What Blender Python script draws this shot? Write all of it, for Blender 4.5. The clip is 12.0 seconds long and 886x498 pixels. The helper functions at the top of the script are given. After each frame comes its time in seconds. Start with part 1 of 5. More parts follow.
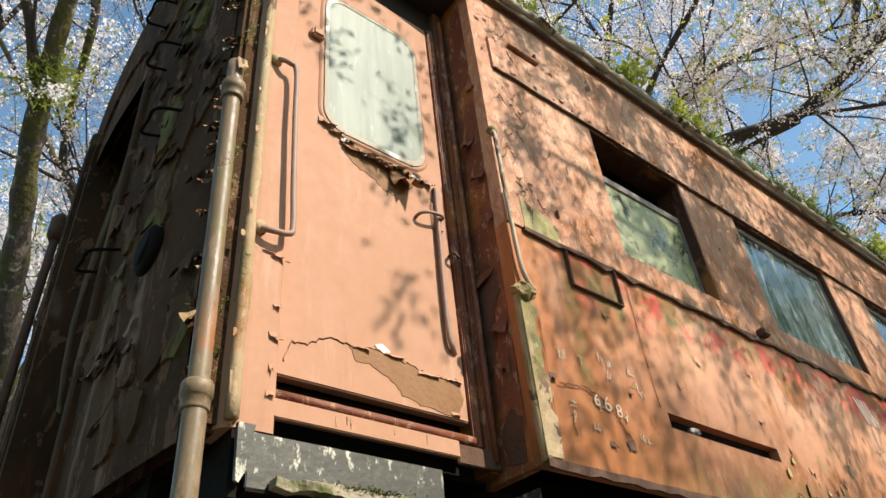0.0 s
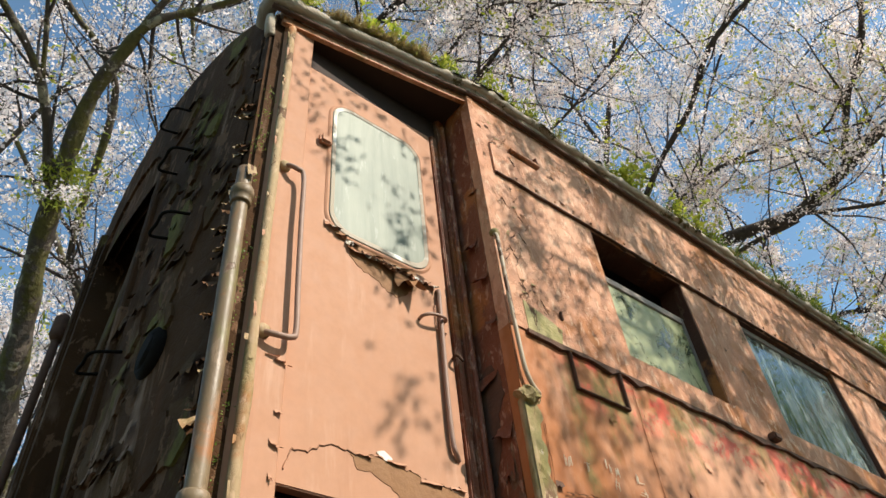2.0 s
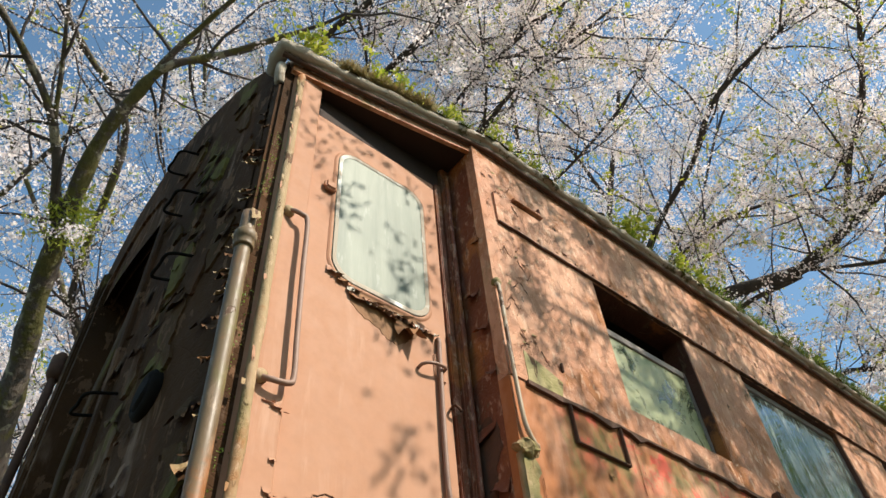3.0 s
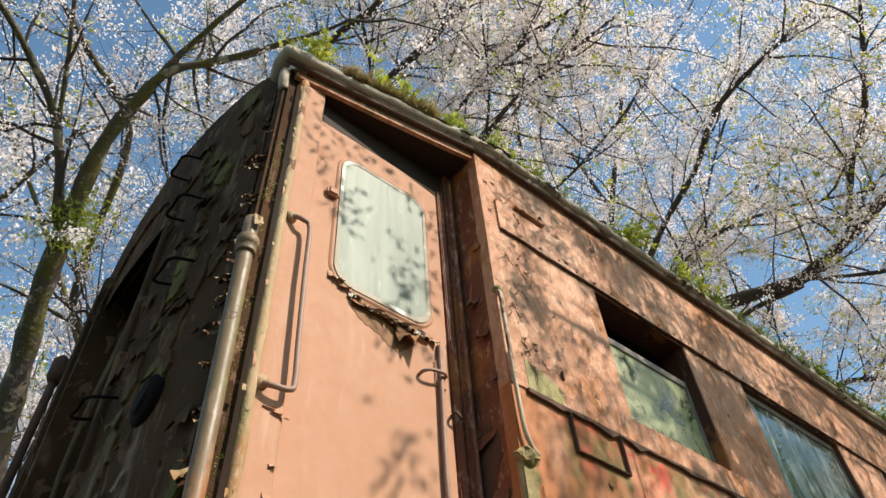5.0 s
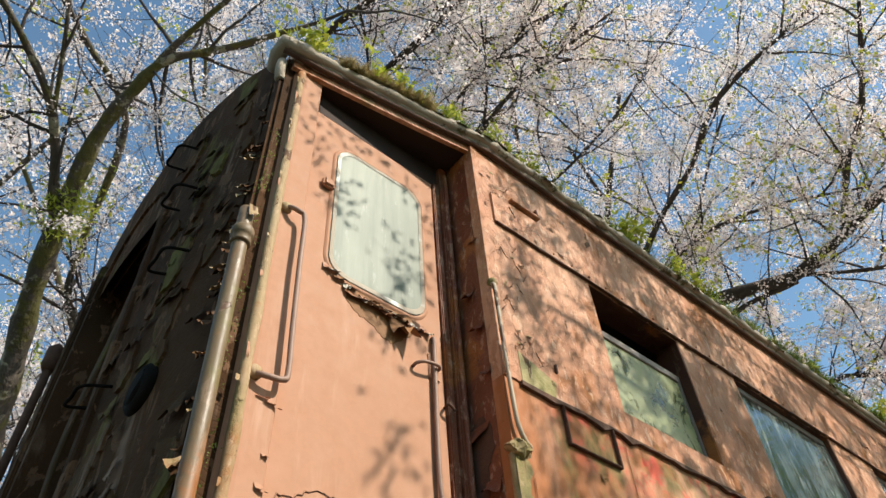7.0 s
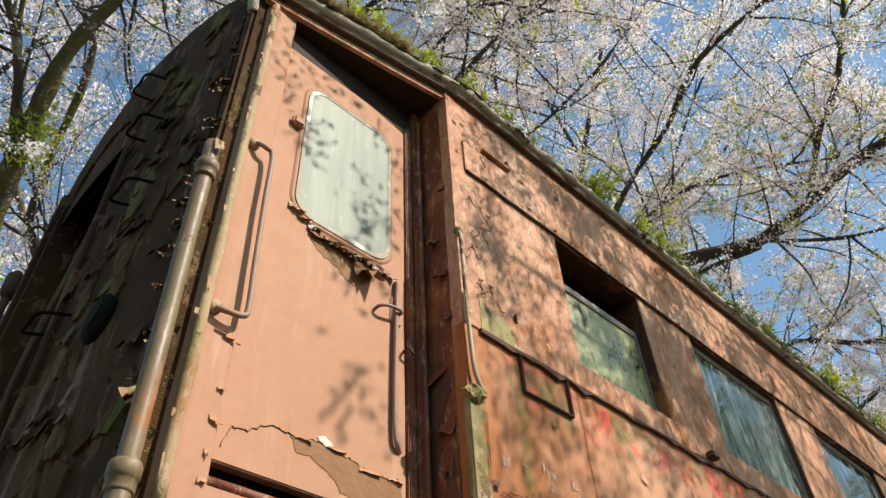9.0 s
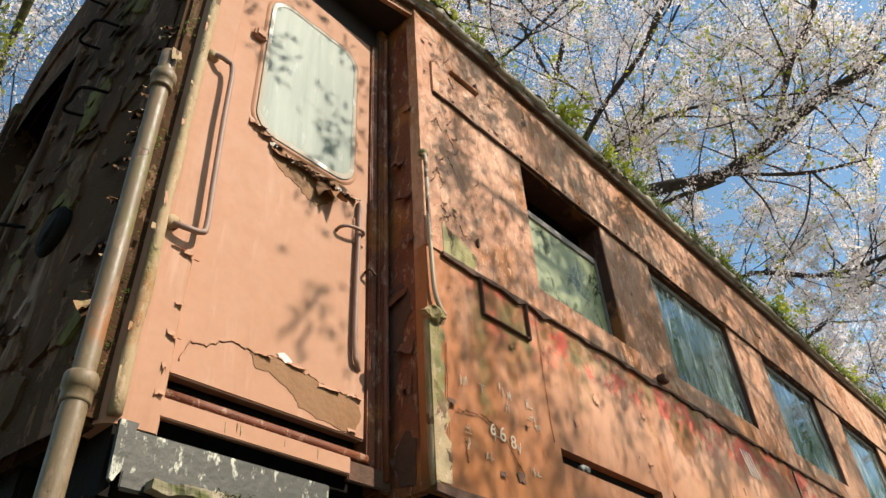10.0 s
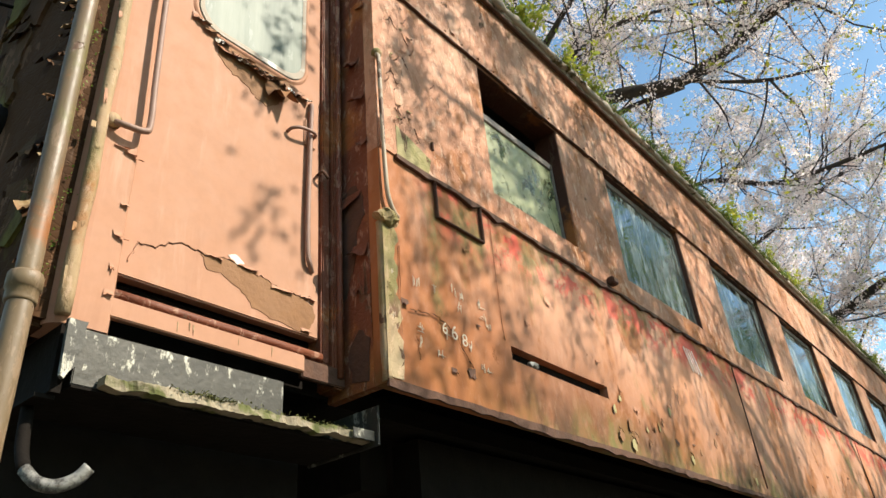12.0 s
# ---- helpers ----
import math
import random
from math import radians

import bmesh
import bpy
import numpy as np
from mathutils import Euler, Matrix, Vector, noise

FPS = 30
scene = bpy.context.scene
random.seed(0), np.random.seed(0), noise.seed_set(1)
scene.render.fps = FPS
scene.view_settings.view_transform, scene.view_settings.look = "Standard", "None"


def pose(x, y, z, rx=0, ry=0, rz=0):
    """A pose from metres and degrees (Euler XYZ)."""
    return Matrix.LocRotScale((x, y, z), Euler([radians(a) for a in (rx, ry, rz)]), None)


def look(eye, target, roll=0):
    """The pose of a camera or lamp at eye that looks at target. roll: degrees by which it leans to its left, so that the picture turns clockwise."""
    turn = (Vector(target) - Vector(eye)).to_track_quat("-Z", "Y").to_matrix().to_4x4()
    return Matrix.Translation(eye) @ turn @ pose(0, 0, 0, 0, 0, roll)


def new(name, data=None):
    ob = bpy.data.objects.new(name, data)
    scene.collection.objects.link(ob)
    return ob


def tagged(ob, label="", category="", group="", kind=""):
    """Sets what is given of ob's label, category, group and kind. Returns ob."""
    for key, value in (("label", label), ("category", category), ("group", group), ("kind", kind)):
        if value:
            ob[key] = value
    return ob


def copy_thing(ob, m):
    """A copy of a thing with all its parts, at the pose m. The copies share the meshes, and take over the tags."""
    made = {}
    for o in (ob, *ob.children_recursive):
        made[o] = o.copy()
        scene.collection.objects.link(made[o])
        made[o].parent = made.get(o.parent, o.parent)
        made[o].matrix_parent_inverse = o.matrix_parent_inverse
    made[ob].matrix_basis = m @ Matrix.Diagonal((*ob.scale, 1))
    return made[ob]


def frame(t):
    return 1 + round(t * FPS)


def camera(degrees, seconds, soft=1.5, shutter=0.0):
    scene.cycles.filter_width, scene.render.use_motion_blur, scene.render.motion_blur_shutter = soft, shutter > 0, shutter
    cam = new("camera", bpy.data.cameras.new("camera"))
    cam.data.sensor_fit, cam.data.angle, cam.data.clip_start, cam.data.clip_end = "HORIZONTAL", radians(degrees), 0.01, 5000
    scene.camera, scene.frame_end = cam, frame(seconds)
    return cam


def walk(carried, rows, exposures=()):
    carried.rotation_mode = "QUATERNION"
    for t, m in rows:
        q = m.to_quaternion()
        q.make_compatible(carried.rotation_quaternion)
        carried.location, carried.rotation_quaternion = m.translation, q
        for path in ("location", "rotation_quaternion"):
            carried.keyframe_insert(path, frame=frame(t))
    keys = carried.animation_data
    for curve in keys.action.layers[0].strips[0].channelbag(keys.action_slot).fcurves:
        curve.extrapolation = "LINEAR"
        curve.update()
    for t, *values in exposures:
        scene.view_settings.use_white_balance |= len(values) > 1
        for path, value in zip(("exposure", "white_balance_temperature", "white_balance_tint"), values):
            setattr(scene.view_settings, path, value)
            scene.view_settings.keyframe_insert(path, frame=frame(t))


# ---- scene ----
cam = camera(63.3, 12.0)
METRES, EYE, TILT, LEAN, TURN = 0.45, 1.0, 0.0, 0.0, -44.2
PATH = [
    (0, (-1.38, -1.2, 0.702), (-0.3, -0.018, 1.901), -6.1),
    (0.5, (-1.383, -1.203, 0.705), (-0.334, -0.066, 1.973), -6.2),
    (1, (-1.385, -1.206, 0.709), (-0.357, -0.101, 2.022), -6.4),
    (1.5, (-1.388, -1.209, 0.711), (-0.385, -0.146, 2.076), -6.6),
    (2, (-1.39, -1.212, 0.713), (-0.413, -0.172, 2.114), -6.6),
    (2.5, (-1.387, -1.215, 0.714), (-0.43, -0.222, 2.163), -6.6),
    (3, (-1.389, -1.217, 0.715), (-0.473, -0.25, 2.206), -5.4),
    (5, (-1.394, -1.221, 0.717), (-0.487, -0.26, 2.219), -4.8),
    (5.5, (-1.392, -1.225, 0.717), (-0.482, -0.262, 2.215), -4.6),
    (6, (-1.391, -1.227, 0.716), (-0.476, -0.267, 2.213), -4.5),
    (6.5, (-1.391, -1.226, 0.715), (-0.471, -0.262, 2.206), -4.5),
    (8.5, (-1.387, -1.233, 0.705), (-0.418, -0.26, 2.159), -4.2),
    (9, (-1.375, -1.24, 0.702), (-0.33, -0.245, 2.087), -3.4),
    (9.5, (-1.366, -1.245, 0.7), (-0.228, -0.242, 2.004), -3.7),
    (10, (-1.36, -1.249, 0.696), (-0.161, -0.216, 1.919), -3.7),
    (10.5, (-1.355, -1.252, 0.694), (-0.117, -0.218, 1.876), -3.8),
    (11, (-1.352, -1.262, 0.689), (-0.07, -0.233, 1.828), -4.0),
    (11.5, (-1.343, -1.264, 0.677), (0.005, -0.217, 1.719), -4.9),
    (12, (-1.341, -1.266, 0.676), (0.026, -0.207, 1.681), -5.3),
]
# the film brightens a little towards its end
walk(cam, [(t, look(eye, target, roll)) for t, eye, target, roll in PATH], [(0.0, 0.60), (2.0, 0.47), (5.0, 0.44), (6.5, 0.43), (8.5, 0.38), (9.5, 0.40), (10.5, 0.50), (12.0, 0.66)])

# ---- light ----
SUN = Vector((0.40, -1.0, 0.95)).normalized()
world = bpy.data.worlds.new("sky")
scene.world = world
world.use_nodes = True
wn = world.node_tree.nodes
sky = wn.new("ShaderNodeTexSky")
sky.sky_type = "NISHITA"
sky.sun_disc = False
sky.air_density, sky.dust_density, sky.ozone_density = 1.0, 0.7, 1.0
sky.sun_elevation = math.asin(SUN.z)
sky.sun_rotation = math.atan2(SUN.x, SUN.y)
wn["Background"].inputs["Strength"].default_value = 0.155
tint = wn.new("ShaderNodeMix")
tint.data_type, tint.blend_type = "RGBA", "MULTIPLY"
tint.inputs["Factor"].default_value = 1.0
tint.inputs[7].default_value = (0.90, 1.06, 1.0, 1)
world.node_tree.links.new(sky.outputs["Color"], tint.inputs[6])
world.node_tree.links.new(tint.outputs[2], wn["Background"].inputs["Color"])
sun_data = bpy.data.lights.new("sun", "SUN")
sun_data.energy, sun_data.angle, sun_data.color = 4.9, radians(0.45), (1.0, 0.92, 0.79)
sun = new("sun", sun_data)
sun.matrix_world = look((0, 0, 30), Vector((0, 0, 30)) - SUN)


# ---- materials ----
class Mat:
    """A node material, built up call by call."""

    def __init__(self, name, rough=0.7, metal=0.0):
        self.m = bpy.data.materials.new(name)
        self.m.use_nodes = True
        self.t = self.m.node_tree
        self.b = self.t.nodes["Principled BSDF"]
        self.b.inputs["Roughness"].default_value = rough
        self.b.inputs["Metallic"].default_value = metal
        self.pos = self.t.nodes.new("ShaderNodeNewGeometry").outputs["Position"]

    def link(self, a, b):
        self.t.links.new(a, b)

    def mapped(self, scale):
        n = self.t.nodes.new("ShaderNodeMapping")
        n.inputs["Scale"].default_value = scale
        self.link(self.pos, n.inputs["Vector"])
        return n.outputs["Vector"]

    def noise(self, scale, detail=4.0, stretch=(1, 1, 1), rough=0.55, distort=0.0):
        n = self.t.nodes.new("ShaderNodeTexNoise")
        n.inputs["Scale"].default_value = scale
        n.inputs["Detail"].default_value = detail
        n.inputs["Roughness"].default_value = rough
        n.inputs["Distortion"].default_value = distort
        self.link(self.mapped(stretch), n.inputs["Vector"])
        return n.outputs["Fac"]

    def cells(self, scale, stretch=(1, 1, 1), feature="DISTANCE_TO_EDGE"):
        n = self.t.nodes.new("ShaderNodeTexVoronoi")
        n.feature = feature
        n.inputs["Scale"].default_value = scale
        self.link(self.mapped(stretch), n.inputs["Vector"])
        return n.outputs["Distance"]

    def step(self, fac, lo, hi, a=0.0, b=1.0):
        n = self.t.nodes.new("ShaderNodeMapRange")
        n.interpolation_type = "SMOOTHSTEP"
        for k, v in (("From Min", lo), ("From Max", hi), ("To Min", a), ("To Max", b)):
            n.inputs[k].default_value = v
        self.link(fac, n.inputs["Value"])
        return n.outputs["Result"]

    def calc(self, op, a, b):
        n = self.t.nodes.new("ShaderNodeMath")
        n.operation = op
        n.use_clamp = True
        for k, v in enumerate((a, b)):
            if isinstance(v, (int, float)):
                n.inputs[k].default_value = v
            else:
                self.link(v, n.inputs[k])
        return n.outputs["Value"]

    def height(self, lo, hi):
        n = self.t.nodes.new("ShaderNodeSeparateXYZ")
        self.link(self.pos, n.inputs["Vector"])
        return self.step(n.outputs["Z"], lo, hi)

    def along(self, lo, hi, a=0.0, b=1.0):
        n = self.t.nodes.new("ShaderNodeSeparateXYZ")
        self.link(self.pos, n.inputs["Vector"])
        return self.step(n.outputs["X"], lo, hi, a, b)

    def mix(self, fac, a, b):
        n = self.t.nodes.new("ShaderNodeMix")
        n.data_type = "RGBA"
        if isinstance(fac, (int, float)):
            n.inputs["Factor"].default_value = fac
        else:
            self.link(fac, n.inputs["Factor"])
        for k, v in ((6, a), (7, b)):
            if isinstance(v, tuple):
                n.inputs[k].default_value = (*v, 1)
            else:
                self.link(v, n.inputs[k])
        return n.outputs[2]

    def colour(self, c):
        if isinstance(c, tuple):
            self.b.inputs["Base Color"].default_value = (*c, 1)
        else:
            self.link(c, self.b.inputs["Base Color"])
        return self

    def roughness(self, fac):
        self.link(fac, self.b.inputs["Roughness"])
        return self

    def bump(self, fac, distance=0.004, strength=1.0):
        n = self.t.nodes.new("ShaderNodeBump")
        n.inputs["Distance"].default_value = distance
        n.inputs["Strength"].default_value = strength
        self.link(fac, n.inputs["Height"])
        if self.b.inputs["Normal"].is_linked:
            self.link(self.b.inputs["Normal"].links[0].from_socket, n.inputs["Normal"])
        self.link(n.outputs["Normal"], self.b.inputs["Normal"])
        return self


def paint(name, main, second, rust=0.5, chips=0.62, algae=0.66, low=0.0, rough=0.55, chalk=0.0, crackle=0.4, runs=0.45, wavy=0.5, spec=0.28, red=False, foot=0.0, scaly=0.0):
    """Old coach paint: faded in patches, streaked, chipped to rust, with algae. Lower thresholds give more of each."""
    m = Mat(name, rough)
    fade = m.step(m.noise(1.6, 5, (1, 1, 0.7)), 0.35, 0.65)
    c = m.mix(fade, main, second)
    grain = m.noise(45, 4)
    c = m.mix(m.step(grain, 0.3, 0.75, 0, 0.22), c, tuple(v * 0.72 for v in main))
    streak = m.calc("MULTIPLY", m.step(m.noise(6, 7, (1, 1, 0.11), 0.68, 0.35), 0.50, 0.72), m.step(m.noise(1.3, 4), 0.42, 0.6))
    c = m.mix(m.calc("MULTIPLY", streak, runs), c, (0.24, 0.085, 0.035))
    pale = m.calc("MULTIPLY", m.step(m.noise(11, 6, (1, 1, 0.14), 0.65, 0.3), 0.54, 0.72), m.step(m.noise(2.1, 3), 0.4, 0.6))
    c = m.mix(m.calc("MULTIPLY", pale, 0.35 + chalk), c, (0.66, 0.45, 0.34))
    patch = m.step(m.noise(3.3, 8, (1, 1, 0.75), 0.62, 0.4), rust, rust + 0.09)
    if low > 0:
        patch = m.calc("MULTIPLY", patch, m.height(low + 0.5, low - 0.35))
    c = m.mix(m.calc("MULTIPLY", patch, 0.85), c, m.mix(m.noise(12, 6), (0.20, 0.065, 0.022), (0.46, 0.17, 0.04)))
    chip = m.step(m.noise(11, 7, (1, 1, 0.5), 0.66, 0.6), chips, chips + 0.012)
    c = m.mix(chip, c, m.mix(m.noise(40, 3), (0.10, 0.05, 0.028), (0.20, 0.11, 0.06)))
    if foot:
        run = m.calc("MULTIPLY", m.height(foot + 0.62, foot + 0.10), m.step(m.noise(2.1, 7, (1, 1, 0.7), 0.66, 0.3), 0.28, 0.48))
        run = m.calc("MULTIPLY", run, m.along(2.0, 1.0, 0.4, 1.0))
        c = m.mix(m.calc("MULTIPLY", run, 0.85), c, m.mix(m.noise(9, 6, (1, 1, 0.5), 0.65), (0.10, 0.032, 0.010), (0.27, 0.088, 0.022)))
        edge = m.calc("MULTIPLY", m.height(foot + 0.20, foot + 0.01), m.step(m.noise(6, 7, (1, 1, 0.6), 0.68), 0.36, 0.56))
        c = m.mix(m.calc("MULTIPLY", edge, 0.85), c, m.mix(m.step(m.noise(4, 4), 0.42, 0.58), (0.075, 0.035, 0.012), (0.12, 0.095, 0.022)))
    if red:
        bloom = m.calc("MULTIPLY", m.along(0.95, 0.25), m.step(m.noise(4.2, 7, (1, 1, 0.45), 0.62, 0.3), 0.34, 0.55))
        c = m.mix(m.calc("MULTIPLY", bloom, 0.9), c, m.mix(m.noise(14, 5, (1, 1, 0.4)), (0.25, 0.070, 0.018), (0.45, 0.165, 0.05)))
        smear = m.calc("MULTIPLY", m.calc("MULTIPLY", m.height(1.88, 2.02), m.along(0.12, 0.40)), m.step(m.noise(5.5, 7, (1, 1, 1.2), 0.72, 0.5), 0.48, 0.56))
        c = m.mix(m.calc("MULTIPLY", smear, 0.75), c, (0.62, 0.075, 0.05))
    if scaly:
        scales = m.noise(17, 7, (1, 1, 0.55), 0.66, 0.5)
        c = m.mix(m.calc("MULTIPLY", m.step(scales, 0.50, 0.54), scaly), c, tuple(0.8 * v for v in second))
        c = m.mix(m.calc("MULTIPLY", m.step(m.noise(29, 6, (1, 1, 0.4), 0.7, 0.4), 0.56, 0.60), scaly), c, (0.68, 0.46, 0.32))
    green = m.step(m.noise(2.6, 6, (1, 1, 0.5), 0.65), algae, algae + 0.1)
    c = m.mix(m.calc("MULTIPLY", green, 0.75), c, m.mix(m.noise(60, 3), (0.10, 0.10, 0.025), (0.22, 0.20, 0.06)))
    m.colour(c)
    m.roughness(m.step(m.noise(20, 3), 0.3, 0.7, rough - 0.03, rough + 0.1))
    m.b.inputs["Specular IOR Level"].default_value = spec
    m.bump(m.calc("SUBTRACT", 1.0, chip), 0.0025, 0.7)
    m.bump(m.noise(2.5, 2), 0.005, wavy)
    if scaly:
        m.bump(m.step(scales, 0.46, 0.56, 1.0, 0.0), 0.003, 1.2 * scaly)
    m.bump(m.step(m.cells(26, (1, 1, 1.6)), 0.0, 0.12), 0.0016, crackle)
    m.bump(grain, 0.0012, 0.5 * min(1.0, wavy * 2))
    return m.m


SIDE = paint("salmon_side_paint", (0.62, 0.35, 0.225), (0.49, 0.22, 0.12), rust=0.52, chips=0.645, algae=0.60, crackle=0.3, runs=0.6, rough=0.7, scaly=0.55)
LOWER = paint("rusting_side_paint", (0.62, 0.335, 0.215), (0.53, 0.235, 0.115), rust=0.52, chips=0.655, algae=0.56, crackle=0.0, runs=0.7, rough=0.7, red=True, foot=1.36, scaly=0.06)
DOOR = paint("salmon_door_paint", (0.455, 0.239, 0.147), (0.43, 0.217, 0.128), rust=0.66, chips=0.76, algae=0.8, rough=0.68, crackle=0.0, runs=0.3, wavy=0.1, spec=0.2)
# red-brown paint, darkened a little for the shade of the door recess
JAMB = paint("shaded_red_brown_jamb_paint", (0.20, 0.064, 0.031), (0.155, 0.046, 0.022), rust=0.50, chips=0.61, algae=0.66, scaly=0.3)
# brown made near-black to hold the shade of the window openings
REVEAL_SHADE = paint("shaded_reveal_paint", (0.10, 0.036, 0.020), (0.065, 0.024, 0.014), rust=0.56, chips=0.63, algae=0.7)
# brown end paints, deepened so that the colour carries part of the shade
END = paint("flaking_shaded_brown_end_paint", (0.078, 0.037, 0.016), (0.040, 0.020, 0.009), rust=0.70, chips=0.57, algae=0.60, rough=0.85, crackle=0.6, spec=0.12)
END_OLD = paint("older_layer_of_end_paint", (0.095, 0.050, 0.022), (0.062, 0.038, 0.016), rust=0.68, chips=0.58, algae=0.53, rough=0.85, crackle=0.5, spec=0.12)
PIPE = paint("peeling_pipe_paint", (0.215, 0.15, 0.082), (0.14, 0.09, 0.045), rust=0.56, chips=0.60, algae=0.47, rough=0.44, crackle=0.0, wavy=0.2, spec=0.42, scaly=0.12)
EDGE = paint("mossy_edge_paint", (0.42, 0.31, 0.18), (0.36, 0.23, 0.12), rust=0.58, chips=0.58, algae=0.48, rough=0.8, crackle=0.2, scaly=0.3)
FLAKE = paint("curled_paint", (0.40, 0.20, 0.12), (0.32, 0.16, 0.09), rust=0.52, chips=0.66, algae=0.66)
RAIL = paint("pale_rail_paint", (0.46, 0.38, 0.28), (0.36, 0.26, 0.17), rust=0.55, chips=0.54, algae=0.56, rough=0.5, crackle=0.0)
ALGAE = paint("algae_on_old_paint", (0.40, 0.34, 0.17), (0.33, 0.27, 0.12), rust=0.60, chips=0.62, algae=0.52, rough=0.8)

m = Mat("bare_rust", 0.8)
m.colour(m.mix(m.step(m.noise(7, 5), 0.4, 0.62), m.mix(m.noise(22, 7), (0.15, 0.065, 0.024), (0.30, 0.14, 0.05)), (0.25, 0.12, 0.05)))
m.bump(m.noise(60, 5), 0.003)
RUST = m.m
# dark rust; on the gutter and the sill's end it stands for shadow
m = Mat("dark_rust_and_shade", 0.85)
m.colour(m.mix(m.noise(28, 6), (0.045, 0.022, 0.013), (0.14, 0.06, 0.03)))
m.bump(m.noise(70, 5), 0.003)
DARK_RUST_SHADE = m.m
# near-black brown that holds the shade over the recessed door
m = Mat("shaded_soffit_paint", 0.85)
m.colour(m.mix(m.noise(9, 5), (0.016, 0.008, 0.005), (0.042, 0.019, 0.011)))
SOFFIT_SHADE = m.m
# soot, made near-black so that it also carries the shade below the coach
m = Mat("sooty_shaded_underframe", 0.85)
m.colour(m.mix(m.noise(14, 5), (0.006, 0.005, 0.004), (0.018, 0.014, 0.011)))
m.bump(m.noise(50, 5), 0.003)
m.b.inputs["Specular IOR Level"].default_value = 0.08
SOOT_SHADE = m.m
m = Mat("dull_grey_steel", 0.55, 0.3)
c = m.mix(m.noise(16, 6), (0.030, 0.028, 0.022), (0.075, 0.068, 0.052))
c = m.mix(m.step(m.noise(22, 8, (1, 1, 0.45), 0.78), 0.545, 0.60), c, (0.38, 0.36, 0.29))
m.colour(c)
m.bump(m.noise(40, 4), 0.002)
STEEL = m.m
m = Mat("worn_galvanised_steel", 0.6, 0.2)
m.colour(m.mix(m.step(m.noise(40, 7, rough=0.7), 0.4, 0.62), (0.06, 0.054, 0.045), (0.30, 0.285, 0.25)))
m.bump(m.noise(90, 5), 0.0015)
ZINC = m.m
m = Mat("weathered_step_wood", 0.85)
c = m.mix(m.noise(20, 6, (0.15, 1, 1)), (0.16, 0.125, 0.075), (0.40, 0.33, 0.22))
c = m.mix(m.step(m.noise(9, 6), 0.48, 0.58), c, (0.10, 0.105, 0.025))
m.colour(c)
m.bump(m.noise(55, 6, (0.2, 1, 1)), 0.006)
STEP_WOOD = m.m
m = Mat("mossy_roof_coating", 0.9)
c = m.mix(m.noise(5, 7), (0.36, 0.29, 0.225), (0.56, 0.475, 0.375))
c = m.mix(m.step(m.noise(11, 8, rough=0.75), 0.55, 0.61), c, m.mix(m.noise(30, 4), (0.06, 0.05, 0.025), (0.14, 0.12, 0.05)))
m.colour(c)
m.bump(m.noise(34, 8, rough=0.7), 0.010)
ROOF = m.m
m = Mat("whitewashed_glass", 0.5)
m.b.inputs["Specular IOR Level"].default_value = 0.25
c = m.mix(m.step(m.noise(8, 6, (1, 1, 0.10), 0.65), 0.32, 0.68), (0.125, 0.15, 0.112), (0.25, 0.27, 0.21))
c = m.mix(m.step(m.noise(2.6, 4, (1, 1, 0.6)), 0.45, 0.65, 0.0, 0.5), c, (0.14, 0.17, 0.125))
c = m.mix(m.step(m.noise(22, 6, (1, 1, 0.3), 0.7), 0.58, 0.70, 0.0, 0.6), c, (0.33, 0.35, 0.30))
m.colour(c)
WHITE_PANE = m.m
m = Mat("grime_and_reflection_glass", 0.06)
# grime, with pale streaks that paint in reflections of blossom and sky
grime_reflection = m.noise(8, 8, (1, 1, 0.22), 0.72, 0.6)
c = m.mix(m.step(grime_reflection, 0.38, 0.66), (0.02, 0.03, 0.026), (0.20, 0.235, 0.215))
c = m.mix(m.step(m.noise(15, 7, (1, 1, 0.20), 0.74, 0.4), 0.52, 0.66), c, (0.46, 0.49, 0.45))
m.colour(c)
m.roughness(m.step(grime_reflection, 0.38, 0.70, 0.02, 0.25))
m.b.inputs["IOR"].default_value = 2.0
m.b.inputs["Specular IOR Level"].default_value = 0.9
m.bump(m.noise(3.0, 2), 0.004, 0.25)
GLASS = m.m
# sunlit foliage mirrored in the lowered pane, painted into its colour
m = Mat("green_reflection_glass", 0.1)
leaf_reflection = m.step(m.noise(8, 8, (1, 1, 0.7), 0.72, 0.5), 0.33, 0.55)
m.colour(m.mix(leaf_reflection, (0.035, 0.05, 0.04), m.mix(m.noise(26, 5), (0.14, 0.17, 0.055), (0.42, 0.43, 0.21))))
m.roughness(m.step(leaf_reflection, 0.0, 1.0, 0.05, 0.4))
m.b.inputs["IOR"].default_value = 2.0
m.b.inputs["Specular IOR Level"].default_value = 0.5
m.bump(m.noise(3.0, 2), 0.004, 0.25)
GREEN_REFLECTION = m.m
m = Mat("worn_sash_paint", 0.6)
m.colour(m.mix(m.noise(18, 6, (1, 1, 0.4), 0.65), (0.16, 0.13, 0.105), (0.34, 0.28, 0.235)))
m.bump(m.noise(50, 5), 0.0015)
SASH = m.m
m = Mat("perished_rubber", 0.6)
m.colour(m.mix(m.noise(25, 5), (0.20, 0.12, 0.085), (0.36, 0.21, 0.15)))
m.bump(m.noise(60, 4), 0.001)
RUBBER = m.m
m = Mat("dried_putty", 0.8)
m.colour(m.mix(m.step(m.noise(5, 6, (1, 1, 1), 0.7), 0.50, 0.60), (0.36, 0.30, 0.23), (0.68, 0.67, 0.61)))
PUTTY = m.m
